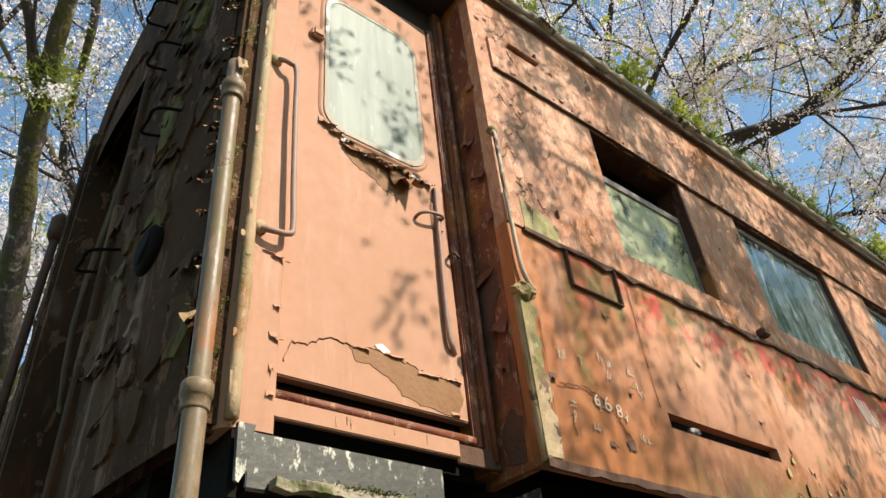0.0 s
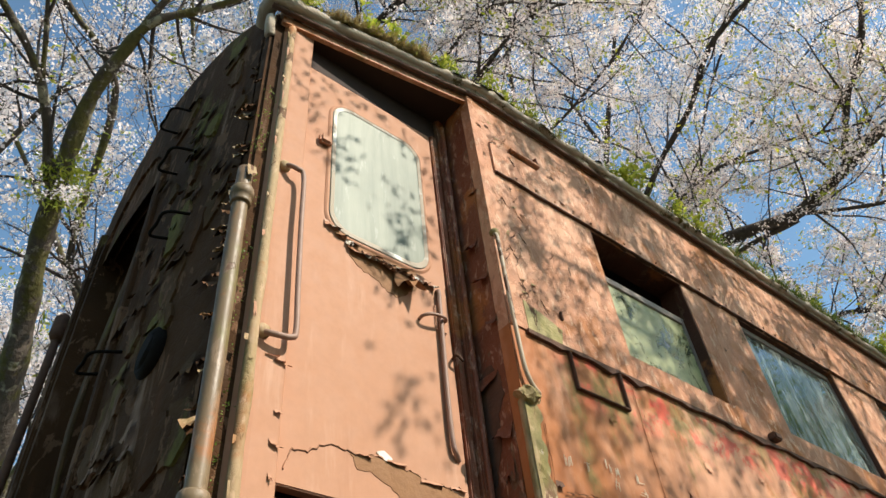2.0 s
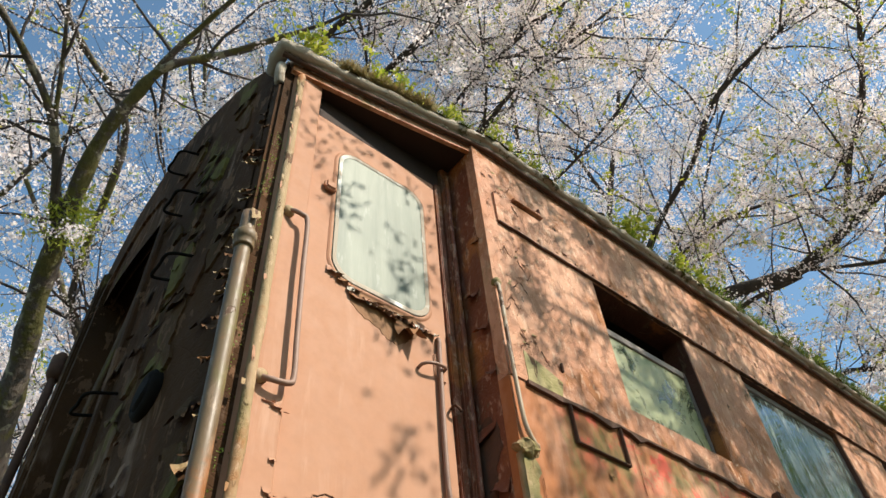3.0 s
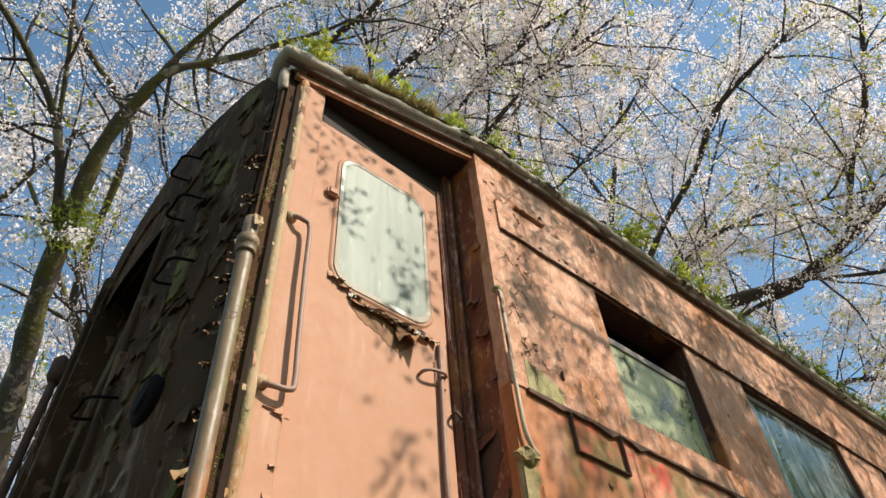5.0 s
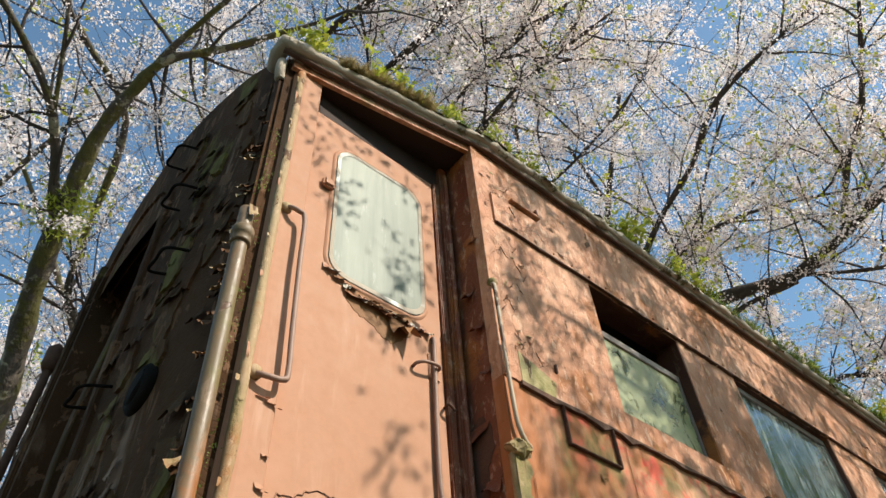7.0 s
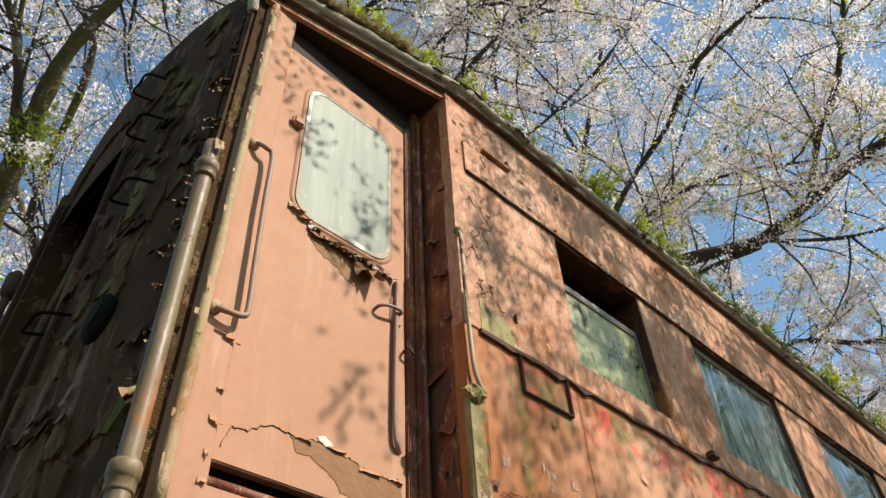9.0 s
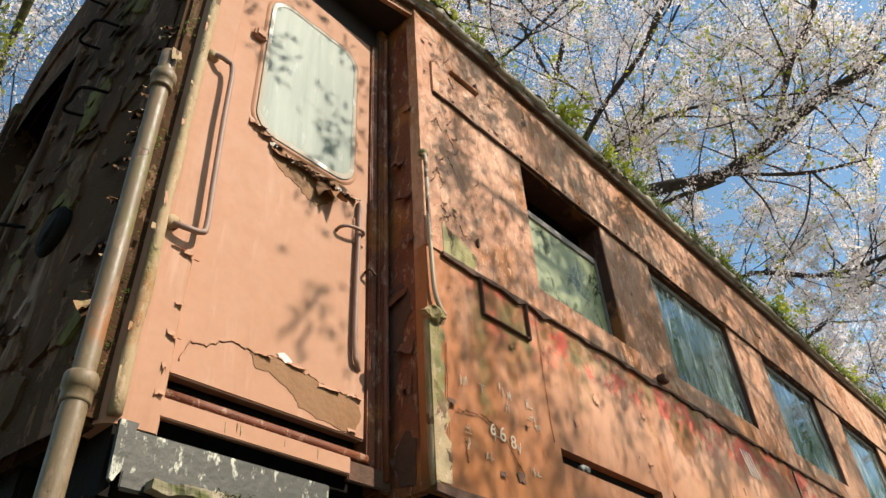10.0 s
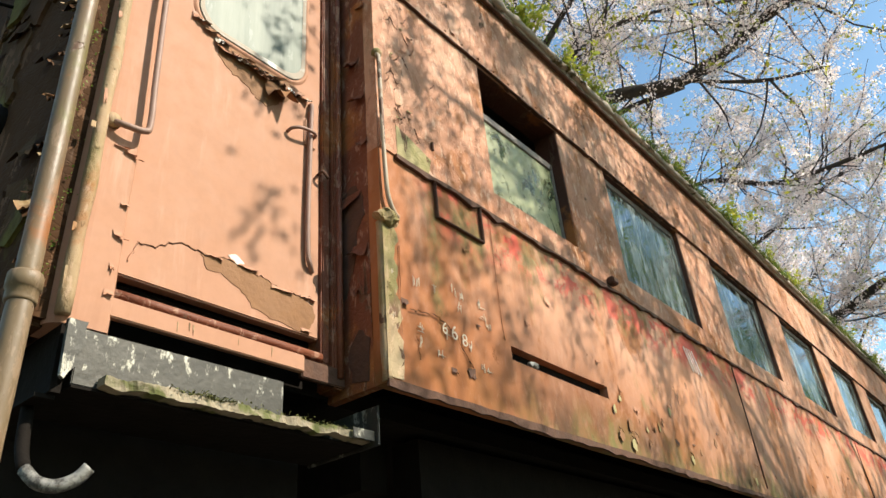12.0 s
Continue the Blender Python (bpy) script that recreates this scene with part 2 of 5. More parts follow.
# the darkness of the coach's inside, put into the colour
m = Mat("interior_shade", 0.9)
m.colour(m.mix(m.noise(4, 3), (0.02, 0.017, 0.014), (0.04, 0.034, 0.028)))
INSIDE_SHADE = m.m
m = Mat("chalk_scribble", 0.9)
m.colour(m.mix(m.noise(90, 4), (0.55, 0.50, 0.42), (0.75, 0.72, 0.66)))
CHALK = m.m
m = Mat("scratched_paint", 0.9)
m.colour(m.mix(m.noise(60, 4), (0.46, 0.34, 0.22), (0.66, 0.58, 0.46)))
SCRATCH = m.m
m = Mat("moss", 0.95)
m.colour(m.mix(m.noise(35, 5), (0.055, 0.065, 0.012), (0.17, 0.16, 0.04)))
m.bump(m.noise(90, 4), 0.006)
MOSS = m.m


def thin(name, a, b, glow=0.45, rough=0.6):
    """Petals and leaves: light passes through them. Each piece has its own shade."""
    k = Mat(name, rough)
    n = k.t.nodes
    rnd = n["Geometry"].outputs["Random Per Island"]
    ramp = k.mix(rnd, a, b)
    k.colour(ramp)
    tr = n.new("ShaderNodeBsdfTranslucent")
    k.link(ramp, tr.inputs["Color"])
    mx = n.new("ShaderNodeMixShader")
    mx.inputs["Fac"].default_value = glow
    k.link(k.b.outputs["BSDF"], mx.inputs[1])
    k.link(tr.outputs["BSDF"], mx.inputs[2])
    k.link(mx.outputs["Shader"], n["Material Output"].inputs["Surface"])
    return k.m


BLOSSOM = thin("cherry_petal", (0.93, 0.79, 0.75), (0.96, 0.88, 0.84), 0.55)
YOUNG = thin("young_leaf", (0.28, 0.36, 0.03), (0.52, 0.48, 0.06), 0.5)
GREEN = thin("green_leaf", (0.10, 0.18, 0.025), (0.26, 0.34, 0.06), 0.5)
GRASS = thin("roof_weed_leaf", (0.27, 0.36, 0.03), (0.60, 0.57, 0.09), 0.5)
STRAW = thin("dry_grass", (0.40, 0.30, 0.13), (0.58, 0.47, 0.23), 0.4)
m = Mat("cherry_bark", 0.9)
c = m.mix(m.noise(9, 6, (1, 1, 0.5)), (0.045, 0.035, 0.028), (0.12, 0.095, 0.075))
c = m.mix(m.step(m.noise(8, 7, rough=0.7), 0.54, 0.60), c, (0.30, 0.275, 0.20))
c = m.mix(m.step(m.noise(4.5, 7, (1, 1, 0.6), 0.65), 0.47, 0.56), c, m.mix(m.noise(20, 4), (0.045, 0.042, 0.010), (0.13, 0.115, 0.028)))
m.colour(c)
m.bump(m.noise(28, 6, (1, 1, 0.6)), 0.02)
BARK = m.m
m = Mat("dark_limb_bark", 0.9)
c = m.mix(m.noise(9, 6, (1, 1, 0.5)), (0.028, 0.021, 0.017), (0.075, 0.058, 0.046))
c = m.mix(m.step(m.noise(5, 6), 0.60, 0.68), c, (0.13, 0.12, 0.09))
m.colour(c)
m.bump(m.noise(28, 6, (1, 1, 0.6)), 0.02)
LIMB = m.m
m = Mat("dark_twig_bark", 0.85)
m.colour(m.mix(m.noise(12, 4), (0.03, 0.022, 0.018), (0.075, 0.055, 0.045)))
TWIG = m.m
# litter and growth, darkened to include the shade under the trees
m = Mat("shaded_leaf_litter", 0.95)
c = m.mix(m.noise(0.9, 6), (0.040, 0.031, 0.020), (0.026, 0.038, 0.012))
c = m.mix(m.cells(14, feature="F1"), c, (0.075, 0.055, 0.032))
m.colour(c)
m.bump(m.noise(18, 6), 0.03)
GROUND = m.m
m = Mat("track_ballast", 0.9)
m.colour(m.mix(m.cells(18, feature="F1"), (0.08, 0.07, 0.06), (0.24, 0.22, 0.19)))
m.bump(m.cells(18), 0.03)
BALLAST = m.m


# ---- mesh helpers ----
def part(name, bm, material, parent=None, label="", smooth=False):
    """Links a bmesh as one mesh object under a thing or a part."""
    me = bpy.data.meshes.new(name)
    bmesh.ops.recalc_face_normals(bm, faces=bm.faces)
    if smooth:
        for f in bm.faces:
            f.smooth = True
    bm.to_mesh(me)
    bm.free()
    me.materials.append(material)
    ob = new(name, me)
    ob.parent = parent
    if label:
        ob["label"] = label
    return ob


def thing(name, label, category, at=(0, 0, 0), group="", kind=""):
    ob = new(name)
    ob.location = at
    ob.empty_display_size = 0.1
    bpy.context.view_layer.update()
    return tagged(ob, label, category, group, kind)


def box(x0, x1, y0, y1, z0, z1, bevel=0.0, bm=None):
    own = bm is None
    bm = bmesh.new() if own else bm
    r = bmesh.ops.create_cube(bm, size=1, matrix=Matrix.LocRotScale(((x0 + x1) / 2, (y0 + y1) / 2, (z0 + z1) / 2), None, (x1 - x0, y1 - y0, z1 - z0)))
    if bevel:
        es = list({e for v in r["verts"] for e in v.link_edges})
        bmesh.ops.bevel(bm, geom=es, offset=bevel, segments=2, affect="EDGES")
    return bm


def smooth_path(pts, n=4):
    """Catmull-Rom through points of any dimension."""
    p = [np.array(q, float) for q in pts]
    p = [2 * p[0] - p[1]] + p + [2 * p[-1] - p[-2]]
    out = []
    for i in range(1, len(p) - 2):
        a, b, c, d = p[i - 1:i + 3]
        for k in range(n):
            t = k / n
            out.append(0.5 * (2 * b + (c - a) * t + (2 * a - 5 * b + 4 * c - d) * t * t + (3 * b - a - 3 * c + d) * t ** 3))
    out.append(p[-2])
    return out


def tube_data(path, radii, sides, verts, faces, cap=True):
    """Adds a tube along path to the lists of vertices and faces."""
    path = [np.array(q, float) for q in path]
    base = len(verts)
    side = None
    for i, q in enumerate(path):
        d = path[min(i + 1, len(path) - 1)] - path[max(i - 1, 0)]
        d = d / (np.linalg.norm(d) + 1e-9)
        if side is None:
            side = np.cross(d, (0.31, 0.52, 0.79) if abs(d[2]) < 0.9 else (1, 0.1, 0))
        side = side - d * np.dot(side, d)
        side = side / (np.linalg.norm(side) + 1e-9)
        up = np.cross(d, side)
        for k in range(sides):
            a = 2 * math.pi * k / sides
            verts.append(tuple(q + radii[i] * (math.cos(a) * side + math.sin(a) * up)))
    for i in range(len(path) - 1):
        for k in range(sides):
            a, b = base + i * sides + k, base + i * sides + (k + 1) % sides
            faces.append((a, b, b + sides, a + sides))
    if cap:
        faces.append(tuple(base + k for k in reversed(range(sides))))
        faces.append(tuple(base + (len(path) - 1) * sides + k for k in range(sides)))


def mesh_part(name, verts, faces, material, parent=None, label="", smooth=True):
    me = bpy.data.meshes.new(name)
    me.from_pydata(verts, [], faces)
    if smooth:
        me.polygons.foreach_set("use_smooth", [True] * len(me.polygons))
    me.materials.append(material)
    ob = new(name, me)
    ob.parent = parent
    if label:
        ob["label"] = label
    return ob


def tube(name, pts, r, material, parent=None, label="", sides=12, n=4, curved=True):
    path = smooth_path(pts, n) if curved else pts
    v, f = [], []
    tube_data(path, [r] * len(path), sides, v, f)
    return mesh_part(name, v, f, material, parent, label)


def turned(name, axis_a, axis_b, profile, material, parent=None, label="", sides=18):
    """A round body along the line a-b; profile: (share of the length, radius)."""
    a, b = np.array(axis_a, float), np.array(axis_b, float)
    v, f = [], []
    tube_data([a + (b - a) * t for t, _ in profile], [r for _, r in profile], sides, v, f)
    return mesh_part(name, v, f, material, parent, label)


def outline_plate(name, pts, y0, y1, material, parent, label=""):
    """A plate with the outline pts (x, z) between the planes y0 (front) and y1."""
    bm = bmesh.new()
    front = [bm.verts.new((x, y0, z)) for x, z in pts]
    face = bm.faces.new(front)
    ext = bmesh.ops.extrude_face_region(bm, geom=[face])
    for g in ext["geom"]:
        if isinstance(g, bmesh.types.BMVert):
            g.co.y = y1
    return part(name, bm, material, parent, label)


def rounded(x0, x1, z0, z1, r, n=6):
    """A rectangle's outline with rounded corners."""
    out = []
    for cx, cz, a0 in ((x1 - r, z1 - r, 0), (x0 + r, z1 - r, 90), (x0 + r, z0 + r, 180), (x1 - r, z0 + r, 270)):
        for k in range(n + 1):
            a = radians(a0 + 90 * k / n)
            out.append((cx + r * math.cos(a), cz + r * math.sin(a)))
    return out


def wall_sheet(xs, zs, holes, y0, y1, wave=0.003):
    """A wall in the plane of x and z with openings (x0, x1, z0, z1) through it; the sheet is slightly wavy."""
    eps = 1e-5
    gx = sorted({round(v, 4) for v in xs} | {h[k] for h in holes for k in (0, 1)})
    gz = sorted({round(v, 4) for v in zs} | {h[k] for h in holes for k in (2, 3)})
    solid = {}
    for i in range(len(gx) - 1):
        for j in range(len(gz) - 1):
            cx, cz = (gx[i] + gx[i + 1]) / 2, (gz[j] + gz[j + 1]) / 2
            solid[i, j] = not any(h[0] - eps < cx < h[1] + eps and h[2] - eps < cz < h[3] + eps for h in holes)
    bm = bmesh.new()
    vs = {}

    def vert(i, j, back):
        if (i, j, back) not in vs:
            x, z = gx[i], gz[j]
            w = wave * noise.noise((x * 2.3, 7.7, z * 2.9))
            vs[i, j, back] = bm.verts.new((x, (y1 if back else y0) + w, z))
        return vs[i, j, back]

    for (i, j), s in solid.items():
        if not s:
            continue
        for back in (False, True):
            bm.faces.new([vert(*k, back) for k in ((i, j), (i + 1, j), (i + 1, j + 1), (i, j + 1))])
        for di, dj, a, b in ((-1, 0, (i, j), (i, j + 1)), (1, 0, (i + 1, j), (i + 1, j + 1)), (0, -1, (i, j), (i + 1, j)), (0, 1, (i, j + 1), (i + 1, j + 1))):
            if not solid.get((i + di, j + dj), False):
                bm.faces.new([vert(*a, False), vert(*b, False), vert(*b, True), vert(*a, True)])
    return bm


def flake(name, x, z, y, w, h, rng, material, parent, out=0.02, face="y"):
    """A curled chip of paint, held along its upper edge, bending away from the wall."""
    n, m_ = 5, 4
    ragged = [rng.uniform(0.6, 1.15) for _ in range(n + 1)]
    lean = rng.uniform(-0.4, 0.4)
    verts, faces = [], []
    jit = [rng.uniform(-0.06, 0.06) for _ in range(n + 1)]
    for back in (0, 1):
        for i in range(n + 1):
            for j in range(m_ + 1):
                t = j / m_
                px = x + w * (i / n - 0.5) + lean * t * w * 0.4 + jit[i] * w
                pz = z - h * t * ragged[i]
                py = y - out * t * t * (0.6 + 0.8 * i / n) - 0.0012 * (1 - back)
                verts.append((px, py, pz) if face == "y" else (py, px, pz))
    k = (n + 1) * (m_ + 1)
    for b in (0, k):
        for i in range(n):
            for j in range(m_):
                a = b + i * (m_ + 1) + j
                faces.append((a, a + m_ + 1, a + m_ + 2, a + 1))
    return mesh_part(name, verts, faces, material, parent)

# ---- ground and track ----
def ground_sheet():
    bm = bmesh.new()
    bmesh.ops.create_grid(bm, x_segments=90, y_segments=90, size=1)
    for v in bm.verts:
        v.co.x = math.copysign(abs(v.co.x) ** 2.6 * 400, v.co.x)
        v.co.y = math.copysign(abs(v.co.y) ** 2.6 * 400, v.co.y) + 1.4
        bank = max(0.0, 1 - max(0.0, abs(v.co.y - 1.4) - 1.7) / 1.2)
        v.co.z = -0.60 + 0.55 * min(1, bank) + 0.05 * noise.noise((v.co.x * 0.4, v.co.y * 0.4, 0))
    return tagged(part("ground", bm, GROUND, smooth=True), "brown leaf litter and low green growth on the ground, tree shade put into the colour", "ground", kind="structure")


ground_sheet()
tagged(part("ballast", box(-6, 26, -0.1, 2.85, -0.3, 0.02, 0.05), BALLAST), "grey crushed stone track bed", "track bed", kind="structure")
for y in (0.83, 1.90):
    rail = box(-6, 26, y - 0.06, y + 0.06, 0.10, 0.12)
    box(-6, 26, y - 0.01, y + 0.01, 0.12, 0.22, bm=rail)
    box(-6, 26, y - 0.033, y + 0.033, 0.22, 0.25, bm=rail)
    tagged(part("rail", rail, DARK_RUST_SHADE), "rusty steel rail on wooden sleepers", "rail", kind="structure")
sleeper = tagged(part("sleeper", box(-0.1, 0.1, 0.2, 2.5, 0.0, 0.10, 0.01), SOOT_SHADE), "old dark wooden railway sleeper", "sleeper", group="sleepers", kind="structure")
sleeper.location.x = -5.5
for k in range(1, 46):
    copy_thing(sleeper, pose(-5.5 + 0.68 * k, 0, 0))

# ---- the coach ----
BOT, HEAD, EAVE, LONG, FAR = 1.35, 3.435, 3.50, 19.6, 2.72
PITCH, WINDOW_W, W_LOW, W_TOP = 1.472, 0.955, 2.285, 2.968
coach = thing("railway_coach", "abandoned salmon-pink railway coach, peeling, rusty and mossy, on rails", "railway coach", (0, 0, 0))

# openings of the lit side: a narrow window first, then a row of wide ones
openings = [(0.655, 1.305, W_LOW - 0.005, W_TOP)]
x = 1.785
while x + WINDOW_W < LONG - 1.6:
    openings.append((round(x, 3), round(x + WINDOW_W, 3), W_LOW, W_TOP))
    x += PITCH
SLOT = (0.622, 1.302, 1.566, 1.618)
upper = wall_sheet(np.arange(0, LONG + 0.01, 0.28), np.arange(2.15, EAVE, 0.22).tolist() + [EAVE], openings, 0.0, 0.05)
part("side_wall", upper, SIDE, coach, "faded salmon paint, chipped and stained")
lower = wall_sheet(np.arange(0, LONG + 0.01, 0.28), np.arange(BOT, 2.149, 0.2).tolist() + [2.149], [SLOT], 0.0, 0.05, 0.006)
part("lower_side_wall", lower, LOWER, coach, "orange-pink paint with rust runs and green algae")
part("far_wall", box(-0.8, LONG, FAR - 0.05, FAR, BOT, EAVE), SIDE, coach)
# black block set close behind the slot in place of its shade
part("slot_shade_block", box(0.6225, 1.3015, 0.036, 0.16, 1.5665, 1.6175), SOOT_SHADE, coach, "black block carrying the shade inside the slot")
bm = bmesh.new()
bmesh.ops.create_icosphere(bm, subdivisions=2, radius=0.03, matrix=Matrix.LocRotScale((0.76, 0.004, 1.580), None, (1.05, 0.5, 0.42)))
for v in bm.verts:
    v.co += Vector((0.010, 0.008, 0.008)) * noise.noise(v.co * 55)
part("wad", bm, ZINC, coach, "pale lump stuck in the slot")


def band(name, x0, x1, z0, z1, proud, material, seed, rag=0.003):
    """A riveted stiffening strip along the side, its edge slightly eaten by rust."""
    bm = bmesh.new()
    rng = random.Random(seed)
    n = int((x1 - x0) / 0.05)
    rows = []
    for i in range(n + 1):
        x = x0 + (x1 - x0) * i / n
        d0 = rng.uniform(-1, 1) * rag + (-rag * 1.6 if rng.random() < 0.12 else 0)
        d1 = rng.uniform(-0.002, 0.002)
        p = proud + 0.002 * noise.noise((x * 1.7, seed, 0))
        rows.append([bm.verts.new(q) for q in ((x, 0.004, z0 + d0), (x, -p, z0 + d0), (x, -p, z1 + d1), (x, 0.004, z1 + d1))])
    for a, b in zip(rows, rows[1:]):
        for k in range(4):
            bm.faces.new((a[k], b[k], b[(k + 1) % 4], a[(k + 1) % 4]))
    bm.faces.new(rows[0])
    bm.faces.new(rows[-1])
    return part(name, bm, material, coach)


band("sill_strip", 0.004, LONG, 2.152, 2.272, 0.006, SIDE, 3)
band("header_strip", 0.08, LONG, 2.974, 3.165, 0.011, SIDE, 5)
band("belt_ledge", 0.075, LONG, 2.139, 2.1515, 0.014, DARK_RUST_SHADE, 7, 0.008)
band("header_ledge", 0.085, LONG, 2.9685, 2.9735, 0.016, DARK_RUST_SHADE, 8)
band("bottom_edge", 0.0, LONG, 1.338, 1.360, 0.006, DARK_RUST_SHADE, 9, 0.005)
for x in (3.05, 5.98, 8.9):
    part("panel_seam", box(x - 0.0018, x + 0.0018, -0.0065, 0.002, 1.40, 2.12), DARK_RUST_SHADE, coach)
for k in range(24):
    x, z = 0.20 + 0.115 * k, 3.0
    turned("rivet", (x, -0.010, z), (x, -0.018, z), ((0, 0.007), (0.6, 0.006), (1, 0.002)), SIDE, coach, sides=6)


def coach_window(x0, x1, z0, z1, lowered):
    """Recessed window: reveal frame, pane and sash; the first one has its sash slid down, leaving a dark gap."""
    top = z1 - 0.185 if lowered else z1
    holder = part("window", wall_sheet([x0 - 0.02, x1 + 0.02], [z0 - 0.02, z1 + 0.02], [(x0 + 0.002, x1 - 0.002, z0 + 0.002, z1 - 0.002)], 0.052, 0.13, 0), REVEAL_SHADE, coach, "recessed window, shade put into its dark brown frame")
    # strips added over the right and top edges to darken them like shade
    shade_lining = box(x1 - 0.007, x1 - 0.0005, 0.004, 0.0515, z0 + 0.001, z1 - 0.001)
    box(x0 + 0.001, x1 - 0.0075, 0.004, 0.0515, z1 - 0.007, z1 - 0.0005, bm=shade_lining)
    part("shade_lining", shade_lining, REVEAL_SHADE, holder, "added dark brown strip carrying the shade of the opening")
    sash = bmesh.new()
    y = 0.066 if lowered else 0.040
    w = 0.016
    box(x0 + 0.0025, x0 + 0.0025 + w, y - 0.012, y + 0.012, z0 + 0.0025, top - 0.002, 0.003, sash)
    box(x1 - 0.0025 - w, x1 - 0.0025, y - 0.012, y + 0.012, z0 + 0.0025, top - 0.002, 0.003, sash)
    box(x0 + 0.003 + w, x1 - 0.003 - w, y - 0.012, y + 0.012, top - 0.042, top - 0.003, 0.003, sash)
    box(x0 + 0.003 + w, x1 - 0.003 - w, y - 0.012, y + 0.012, z0 + 0.002, z0 + 0.024, 0.003, sash)
    part("sash", sash, SASH, holder, "greyish worn sash")
    part("pane", box(x0 + 0.018, x1 - 0.018, y - 0.003, y + 0.003, z0 + 0.023, top - 0.041), GREEN_REFLECTION if lowered else GLASS, holder, "glass with reflected green foliage put into its colour" if lowered else "grimy glass, pale reflections put into its streaks")


for k, (a, b, c0, c1) in enumerate(openings):
    coach_window(a, b, c0, c1, k == 0)

# inside: floor, and partition and linings added as light blocks, keep the coach dark
part("floor_slab", box(-0.70, LONG, 0.26, FAR - 0.06, 1.36, 1.42), SOOT_SHADE, coach)
part("inner_light_block", box(0.02, LONG - 0.05, 1.2, 1.25, 1.43, 3.48), INSIDE_SHADE, coach)
part("ceiling_light_block", box(0.02, LONG - 0.05, 0.14, 1.19, 3.36, 3.40), INSIDE_SHADE, coach)
part("end_light_block", box(0.06, 0.10, 0.14, 1.19, 1.43, 3.35), INSIDE_SHADE, coach)

# ---- roof: tapers in towards the end of the coach ----
END_X = -0.86


def end_x(y):
    """The end wall bows out towards its middle."""
    return END_X - 0.085 * max(0.0, 1 - ((y - FAR / 2) / 1.2) ** 2)


def edge_y(x):
    return 0.0 if x >= 0.06 else 0.15 * min(1.0, (0.06 - x) / 0.93) ** 0.9


def roof_z(u, rise=0.46):
    return EAVE + rise * (1 - abs(2 * u - 1) ** 2.1)


def roof():
    xs = [-0.862, -0.852, -0.84, -0.7, -0.5, -0.3, -0.12, 0.0, 0.08] + list(np.arange(0.5, LONG + 0.01, 0.6)) + [LONG + 0.06]
    bm = bmesh.new()
    us = [0.5 - 0.5 * math.cos(math.pi * k / 22) for k in range(23)]
    top, low = [], []
    for x in xs:
        a, b = edge_y(x) - 0.035, FAR - edge_y(x) + 0.035
        # the end of the roof follows the bow of the end wall, its edge rolled down
        drop = {-0.862: 0.022, -0.852: 0.006}.get(x, 0.0)
        share = max(0.0, min(1.0, (-0.3 - x) / 0.6))
        t_row = [bm.verts.new((x, a, EAVE - 0.012))]
        t_row += [bm.verts.new((x + share * (end_x(a + (b - a) * u) - END_X + 0.02), a + (b - a) * u, roof_z(u) + 0.016 - drop + 0.008 * noise.noise((x * 3, u * 9, 1)))) for u in us]
        t_row.append(bm.verts.new((x, b, EAVE - 0.012)))
        l_row = [bm.verts.new((x + share * (end_x(a + (b - a) * u) - END_X + 0.02), a + 0.03 + (b - a - 0.06) * u, roof_z(u) - 0.03)) for u in us]
        top.append(t_row), low.append(l_row)
    for a, b in zip(top, top[1:]):
        for k in range(len(a) - 1):
            bm.faces.new((a[k], a[k + 1], b[k + 1], b[k]))
    for a, b in zip(low, low[1:]):
        for k in range(len(a) - 1):
            bm.faces.new((a[k], b[k], b[k + 1], a[k + 1]))
    for t_row, l_row in ((top[0], low[0]), (top[-1], low[-1])):
        for k in range(len(l_row) - 1):
            bm.faces.new((t_row[k + 1], t_row[k + 2], l_row[k + 1], l_row[k]))
    for a, b, c, d in zip(top, top[1:], low, low[1:]):
        bm.faces.new((a[0], b[0], d[0], c[0]))
        bm.faces.new((a[-1], b[-1], d[-1], c[-1]))
    return part("roof", bm, ROOF, coach, "grey curved roof with moss and dirt", True)


roof()
# lumpy weathered rim of the roof coating, bulging at the corner
v, f = [], []
path = [(-0.875, 0.26, EAVE + 0.03), (-0.90, 0.19, EAVE + 0.02)]
path += [(x, edge_y(x) - 0.036, EAVE + 0.012 + 0.010 * noise.noise((x * 6, 2, 5))) for x in np.concatenate([np.arange(-0.90, 3.0, 0.03), np.arange(3.0, LONG, 0.12)])]
tube_data(path, [0.023 + 0.010 * noise.noise((p[0] * 11, 1, 7)) + 0.010 * noise.noise((p[0] * 31, 4, 7)) + 0.014 * math.exp(-((p[0] + 0.86) / 0.09) ** 2) for p in path], 10, v, f)
mesh_part("roof_rim", v, f, ROOF, coach, "lumpy beige-grey roof edge")
# gutter lip along the eave, its dark colour holding the shadow line there
pts = [(x, edge_y(x) - 0.018, EAVE - 0.028) for x in (-0.90, -0.7, -0.5, -0.3, -0.12, 0.0, 0.1, 0.4)] + [(x, -0.018, EAVE - 0.028) for x in np.arange(1, LONG, 1.0)]
v, f = [], []
tube_data(pts, [0.013] * len(pts), 8, v, f)
mesh_part("gutter", v, f, DARK_RUST_SHADE, coach, "rusty gutter bead under the roof edge, shadow line put into its colour")

# ---- vestibule end: lintel, soffit, posts, door ----
DOOR_Y, POST_Y = 0.19, 0.15
bm = bmesh.new()
rows = []
